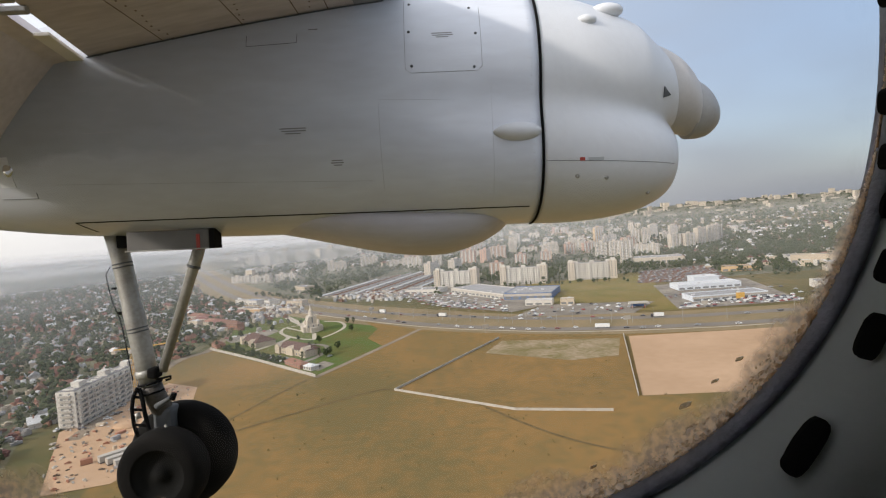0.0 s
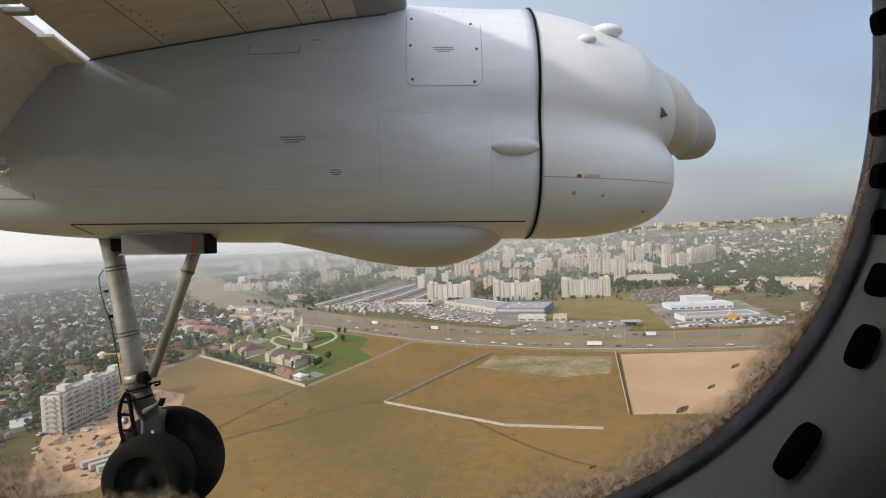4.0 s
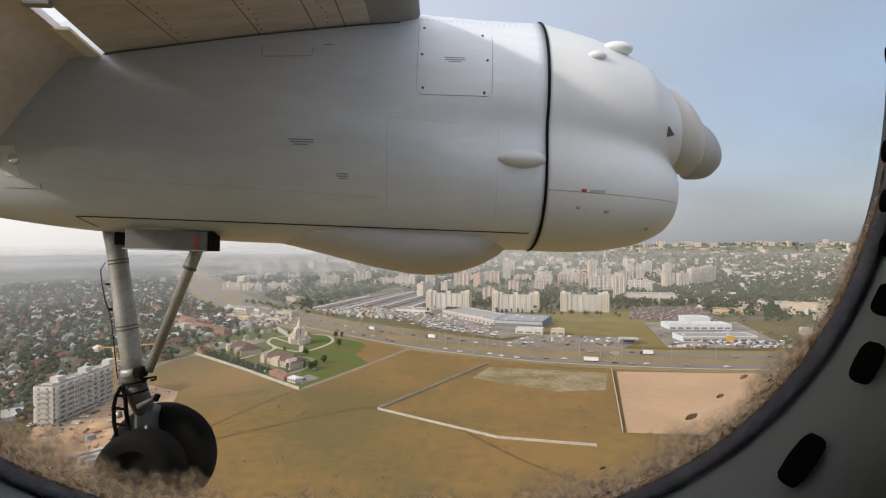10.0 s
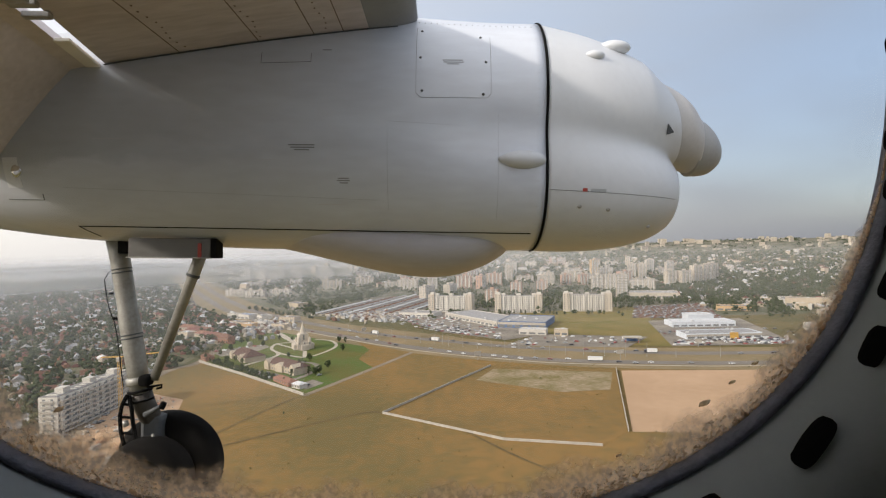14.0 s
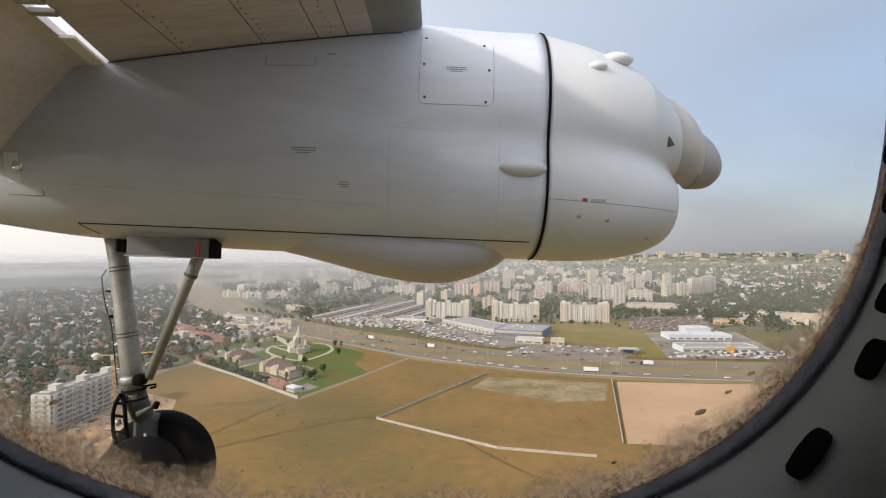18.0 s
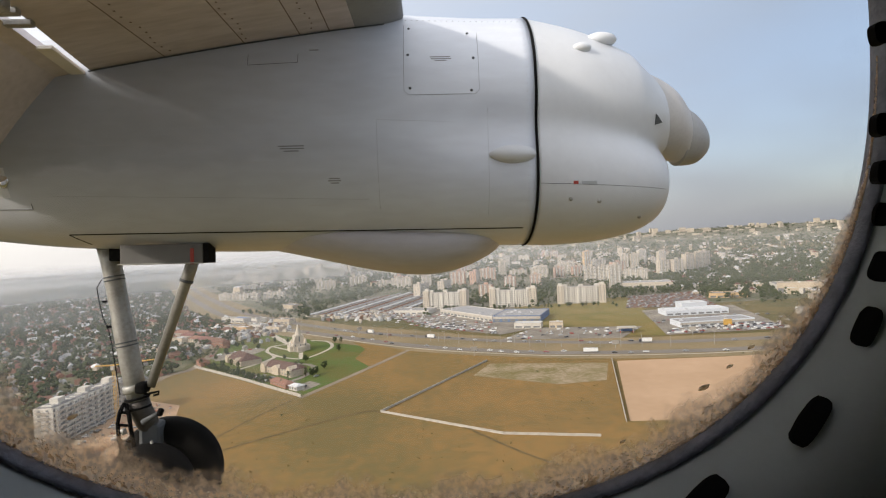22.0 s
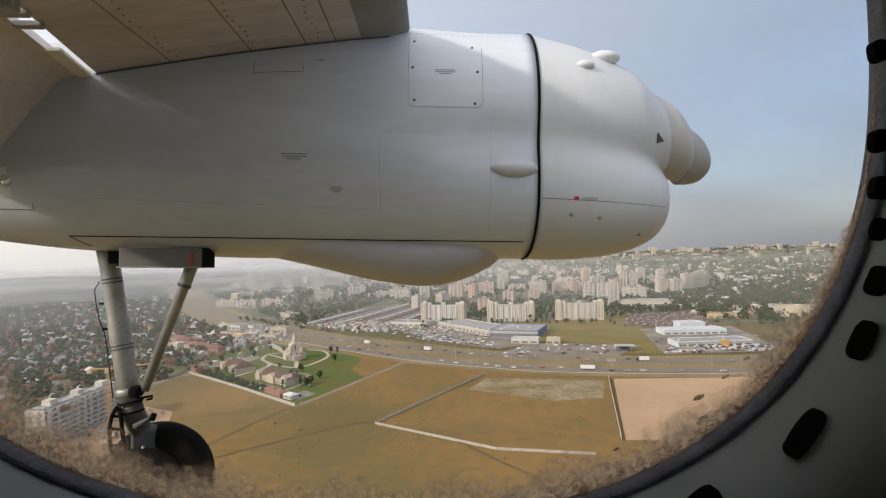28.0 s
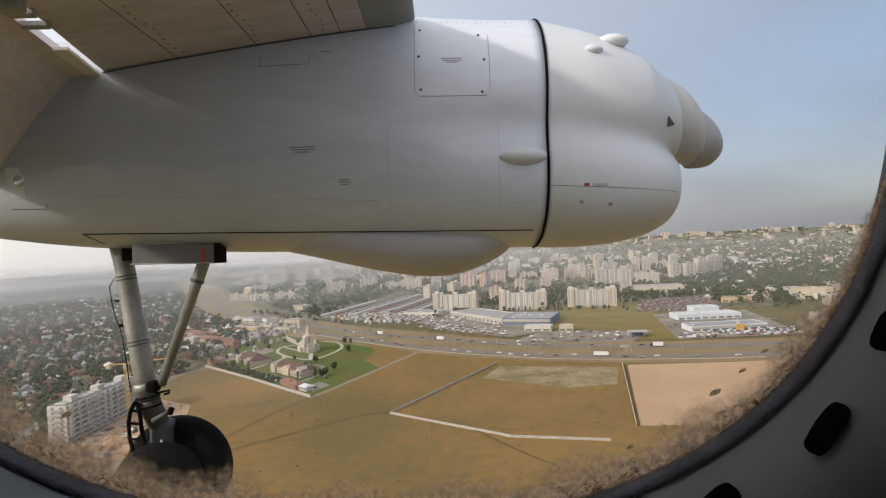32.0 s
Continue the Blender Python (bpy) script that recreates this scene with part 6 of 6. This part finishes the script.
for i in range(24):                             # cars round the compound buildings
    u, v = rng.random(), rng.choice((-16, -11, 24, 29))
    put("car", rng.choice((0, 0, 1, 1, 2, 2, 3)), pose(-158 + 60 * u - 0.7 * v * -0.2, 478 - 62 * u + v * 0.8, GZ + 0.3, 0, 0, -45 + rng.choice((0, 90)) + rng.uniform(-5, 5)))
for i in range(12):
    put("car", rng.choice((0, 0, 1, 1, 2, 2, 3)), pose(rng.uniform(-226, -196), rng.uniform(300, 390), GZ + 0.3, 0, 0, rng.choice((0, 90)) + rng.uniform(-8, 8)))

# ---- lamp posts, billboards and a filling station ----
lamp = thing("street_lamp", "tall grey steel street lamp with two arms", "street lamp", pose(0, 560, GZ), "highway lamps")
obj("pole", *tube([(0, 0, 0), (0, 0, 6), (0, 0, 11)], [0.16, 0.12, 0.08], 8), STEEL, lamp)
for s in (-1, 1):
    obj("arm", *tube([(0, 0, 10.8), (0, s * 1.4, 11.5), (0, s * 2.6, 11.6)], 0.06, 6), STEEL, lamp)
    obj("lamp_head", *box_vf(-0.2, 0.2, *sorted((s * 2.5, s * 3.4)), 11.5, 11.7), WALLWHITE, lamp)
for i in range(26, len(line1) - 1, 2):
    a, b2 = line1[i], line2[min(i, len(line2) - 1)]
    m = (a + b2) / 2
    if m.y < 1100:
        d = line1[i + 1] - a
        copy_thing(lamp, pose(m.x, m.y, GZ + 0.2, 0, 0, math.degrees(math.atan2(d.y, d.x))))
for x, y, a in ((30, 480, 20), (150, 470, 10), (236, 512, 0), (-90, 640, 40), (330, 500, -10)):
    e = thing("billboard", "white roadside billboard on a steel post", "billboard", pose(x, y, GZ + 0.2, 0, 0, a), "roadside billboards")
    obj("post", *tube([(0, 0, 0), (0, 0, 5)], 0.22, 8), STEEL, e)
    obj("panel", *box_vf(-3, 3, -0.2, 0.2, 4.6, 7.8), WALLWHITE, e)
    obj("frame", *box_vf(-3.1, 3.1, -0.1, 0.1, 4.5, 7.9), STEEL, e)
station = thing("filling_station", "white canopy filling station beside the highway", "filling station", pose(186, 545, GZ + 0.3, 0, 0, -12))
obj("canopy", *box_vf(-9, 9, -5, 5, 4.8, 5.8), WALLWHITE, station)
for x in (-6, 6):
    for y in (-2.5, 2.5):
        obj("column", *box_vf(x - .25, x + .25, y - .25, y + .25, 0, 4.8), STEEL, station)
    obj("pump", *box_vf(x - .5, x + .5, -0.8, 0.8, 0, 1.7), RED, station)
obj("kiosk", *box_vf(-6, 6, 8, 14, 0, 3.6), BLUE, station)

# ---- clutter too small to count: garden sheds, far parked cars, rubble ----
def clutter(name, label, category, spots, size, paints):
    e = thing(name, label, category, kind="stuff")
    for k, paint in enumerate(paints):
        out = []
        for i, (x, y) in enumerate(spots):
            if i % len(paints) == k:
                w, d, h = (rng.uniform(*s) for s in size)
                out.append(spun(box_vf(-w / 2, w / 2, -d / 2, d / 2, 0, h), rng.uniform(0, 3.1), x, y, GZ + 0.2))
                out.append(spun(box_vf(-w * 0.3, w * 0.25, -d * 0.42, d * 0.42, h, h * 1.45), rng.uniform(0, 3.1), x, y, GZ + 0.2))
        obj("pieces", *join_vf(out), paint, e)


yards = []
for i in range(9000):
    y = rng.uniform(200, 1300)
    p = (rng.uniform(-0.95, -0.2) * y - 60, y)
    if inside(p, SUBURB):
        yards.append(p)
clutter("garden_clutter", "sheds, glasshouses and clutter in suburb gardens", "sheds", yards[:2600], ((2.0, 6.5), (1.5, 4.0), (1.2, 2.6)), [ROOFS[4], ROOFS[2], ROOFTAR, PLASTER[0], ROOFS[1], ROOFS[0], PLASTER[2]])
lot_a, lot_b, lot_c = [(-70, 800), (1, 645), (62, 585), (66, 662), (4, 772)], [(66, 552), (170, 524), (206, 572), (108, 606)], [(218, 524), (330, 518), (345, 552), (238, 552)]
stalls = []
USED = [(294, 842), (403, 856), (350, 692), (247, 720)]
for lot, many in ((lot_a, 900), (lot_b, 160), (lot_c, 420)):
    for i in range(many):
        p = (rng.uniform(min(q[0] for q in lot), max(q[0] for q in lot)), rng.uniform(min(q[1] for q in lot), max(q[1] for q in lot)))
        if inside(p, lot) and rng.random() < 0.5 + 0.5 * math.sin(p[0] * 0.06 + p[1] * 0.05):
            stalls.append((round(p[0] / 3.2) * 3.2, round(p[1] / 6.0) * 6.0))
clutter("far_parked_cars", "many small parked cars on the mall lots", "parked cars", sorted(set(stalls)), ((3.9, 4.6), (1.7, 1.9), (0.8, 1.0)), [CARS[0], CARS[1], CARS[2], CARS[0], CARS[1], CARS[2], CARS[0], CARS[3]])
used_cars = [(round(rng.uniform(247, 403) / 3.0) * 3.0, round(rng.uniform(692, 856) / 6.0) * 6.0) for i in range(2600)]
clutter("used_cars", "dense rows of dusty parked cars on the used car lot", "parked cars", sorted(set(p for p in used_cars if inside(p, USED))), ((3.9, 4.6), (1.7, 1.9), (0.8, 1.0)), [CARS[2], ROOFTAR, BRICKDUST, ROOFS[1], CARS[1], BRICKDUST, ROOFS[0], ROOFTAR])
market = [(rng.gauss(-95, 28), rng.gauss(800, 26)) for i in range(260)] + [(rng.gauss(-240, 30), rng.gauss(700, 40)) for i in range(240)]
clutter("market_stalls", "pale roofed market stalls and vans by the highway", "stalls", [p for p in market if p[1] > 690 - p[0] * 0.9 - 60 or p[0] < -190], ((3, 9), (2, 5), (1.8, 3.2)), [ROOFS[4], WALLWHITE, ROOFS[2], CONCRETE, ROOFS[1]])
site = [(-222, 300), (-208, 392), (-180, 376), (-142, 272), (-152, 234), (-176, 226)]
rubble = [p for p in ((rng.uniform(-222, -142), rng.uniform(226, 392)) for i in range(1500)) if inside(p, site)]
clutter("site_rubble", "rubble and timber strewn over the building site", "rubble", rubble[:260], ((0.5, 3.0), (0.3, 1.2), (0.2, 0.9)), [CONCRETE, PLASTER[2], WALLWHITE, BARK])

hedges = [(-160 + 46 * u + rng.uniform(-5, 5), 452 - 38 * u + rng.uniform(-3, 5)) for u in (rng.random() for i in range(60))] + [(-212 + 44 * u + rng.uniform(-4, 4), 507 - 46 * u + rng.uniform(-3, 5)) for u in (rng.random() for i in range(70))]
hedges += [(-150 + 30 * u, 496 + rng.uniform(-2, 4) - 6 * u) for u in (rng.random() for i in range(24))] + [(-238 + rng.uniform(-4, 10), rng.uniform(520, 640)) for i in range(50)]
woods("compound_hedges", hedges, "dark green hedges and shrubs round the compound buildings", 31, 0.9, 2.2, 5)
parked = [(-158 + 20 * u, 462 - 24 * u) for u in (k / 9 for k in range(10))] + [(-136 + 22 * u, 435 - 12 * u) for u in (k / 8 for k in range(9))] + [(-226 + 6 * k, 556 + 5 * k) for k in range(7)]
clutter("compound_cars", "small cars parked beside the compound drive", "parked cars", parked, ((3.9, 4.4), (1.7, 1.9), (0.8, 1.0)), [CARS[0], CARS[2], CARS[1], CARS[0], CARS[3]])

# ---- single trees by the road and in the compound ----
t1 = tree(1, 2.3, 6.5, pose(-120, 500, GZ), "broad green tree on the lawn")
t2 = tree(2, 1.7, 4.6, pose(-170, 470, GZ), "small round green tree on the lawn")
t3 = tree(3, 1.5, 7.5, pose(-186, 500, GZ), "slim tall green tree")
for i in range(46):
    x, y = rng.uniform(-225, -90), rng.uniform(430, 620)
    if inside((x, y), [(-218, 508), (-100, 392), (-40, 520), (-119, 610), (-203, 680), (-235, 600)]) and math.hypot(x + 141, y - 562) > 40 and not inside((x, y), [(-154, 470), (-117, 436), (-104, 452), (-142, 488)]) and not inside((x, y), [(-206, 525), (-176, 490), (-158, 508), (-186, 542)]):
        copy_thing(rng.choice((t1, t2, t3)), pose(x, y, GZ, 0, 0, rng.uniform(0, 360)))
for i in range(16):
    u = rng.random()
    copy_thing(t2, pose(-217 + 112 * u + rng.uniform(1, 5), 508 - 112 * u + rng.uniform(2, 6), GZ, 0, 0, rng.uniform(0, 360)))
for i in range(26):
    copy_thing(rng.choice((t1, t3)), pose(345 + 7 * i, 462 - 1.5 * i + rng.uniform(-3, 3), GZ, 0, 0, rng.uniform(0, 360)))
for i in range(48):
    x = rng.uniform(-20, 245)
    copy_thing(rng.choice((t1, t2, t3)), pose(x, 838 - x * 0.27 - rng.uniform(12, 34), GZ, 0, 0, rng.uniform(0, 360)))
for i in range(32):
    u = rng.random()
    copy_thing(rng.choice((t1, t2)), pose(-330 + 170 * u + rng.uniform(-14, 14), 960 - 190 * u + rng.uniform(-20, 20), GZ, 0, 0, rng.uniform(0, 360)))
bush = [(rng.uniform(-140, 500), rng.uniform(90, 440)) for i in range(45)]
woods("bushes", [b for b in bush if not inside(b, [(98, 290), (137, 428), (420, 410), (400, 285)])], "low scattered bushes in the dry meadow", 21, 0.5, 1.1, 4)

tufts = []
for i in range(800):
    y = rng.uniform(95, 450)
    p = (rng.uniform(-0.72 * y, 0.9 * y + 60), y)
    if inside(p, [(-161, 247), (-233, 457), (-96, 381), (-29, 525), (141, 452), (270, 440), (600, 420), (700, 60), (-120, 40)]) and not inside(p, [(98, 290), (137, 428), (420, 410), (400, 285)]):
        tufts.append(p)
woods("grass_tufts", tufts, "dry brown grass tufts scattered over the meadow", 22, 0.25, 0.75, 3, TUFT)

# ---- translucent sheets that stand in for summer haze over the far town ----
hz = bpy.data.materials.new("haze_sheet")
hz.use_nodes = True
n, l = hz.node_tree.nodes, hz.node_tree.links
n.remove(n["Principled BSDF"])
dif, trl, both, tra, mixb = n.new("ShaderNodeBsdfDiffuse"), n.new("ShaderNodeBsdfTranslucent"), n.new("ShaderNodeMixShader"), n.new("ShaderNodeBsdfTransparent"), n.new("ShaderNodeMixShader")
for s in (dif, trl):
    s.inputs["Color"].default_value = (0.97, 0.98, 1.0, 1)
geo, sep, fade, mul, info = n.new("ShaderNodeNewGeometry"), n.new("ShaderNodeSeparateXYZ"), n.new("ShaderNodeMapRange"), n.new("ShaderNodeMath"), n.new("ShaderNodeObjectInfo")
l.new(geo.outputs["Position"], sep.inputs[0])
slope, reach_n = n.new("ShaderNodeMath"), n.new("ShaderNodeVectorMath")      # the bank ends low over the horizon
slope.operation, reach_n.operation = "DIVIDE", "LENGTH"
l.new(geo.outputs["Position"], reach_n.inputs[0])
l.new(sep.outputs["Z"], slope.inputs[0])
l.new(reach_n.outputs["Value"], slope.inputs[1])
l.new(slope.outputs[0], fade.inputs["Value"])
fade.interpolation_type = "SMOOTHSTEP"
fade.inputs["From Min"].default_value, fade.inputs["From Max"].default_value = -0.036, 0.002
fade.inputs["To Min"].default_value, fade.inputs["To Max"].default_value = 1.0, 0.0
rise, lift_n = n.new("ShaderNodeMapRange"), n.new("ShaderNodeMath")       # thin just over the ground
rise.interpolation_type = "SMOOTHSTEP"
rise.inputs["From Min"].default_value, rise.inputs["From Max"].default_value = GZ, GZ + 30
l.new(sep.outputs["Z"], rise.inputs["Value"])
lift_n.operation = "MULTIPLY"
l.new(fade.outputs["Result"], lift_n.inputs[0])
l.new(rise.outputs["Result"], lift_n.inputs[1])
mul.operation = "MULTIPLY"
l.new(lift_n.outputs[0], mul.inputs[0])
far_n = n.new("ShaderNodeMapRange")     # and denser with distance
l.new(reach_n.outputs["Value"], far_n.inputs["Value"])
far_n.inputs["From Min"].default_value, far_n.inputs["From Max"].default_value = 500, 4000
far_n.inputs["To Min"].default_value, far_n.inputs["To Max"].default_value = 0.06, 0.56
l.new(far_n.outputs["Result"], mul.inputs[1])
side_n, thick = n.new("ShaderNodeMapRange"), n.new("ShaderNodeMath")     # thicker over the old suburb, to paint in the glare there
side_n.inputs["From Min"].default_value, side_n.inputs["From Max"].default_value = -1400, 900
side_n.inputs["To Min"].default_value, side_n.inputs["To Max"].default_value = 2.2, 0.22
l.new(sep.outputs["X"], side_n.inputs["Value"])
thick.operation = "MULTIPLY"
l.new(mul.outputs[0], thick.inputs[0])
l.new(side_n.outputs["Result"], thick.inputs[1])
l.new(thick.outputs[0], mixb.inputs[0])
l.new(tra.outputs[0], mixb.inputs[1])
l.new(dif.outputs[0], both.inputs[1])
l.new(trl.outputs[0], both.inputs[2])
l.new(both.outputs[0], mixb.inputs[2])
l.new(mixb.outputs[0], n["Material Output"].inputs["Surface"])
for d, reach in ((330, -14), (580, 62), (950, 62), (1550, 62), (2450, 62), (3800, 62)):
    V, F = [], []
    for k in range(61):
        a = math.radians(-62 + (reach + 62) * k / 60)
        for z in (0.5, 45, 100, 104 + 0.03 * d):             # an upright sheet in place of haze
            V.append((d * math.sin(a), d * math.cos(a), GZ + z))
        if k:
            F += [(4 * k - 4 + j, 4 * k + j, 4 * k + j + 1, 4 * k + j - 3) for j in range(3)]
    tagged(obj("backdrop", V, F, hz), "pale translucent sheet standing in for haze over the far town", "haze", kind="structure")
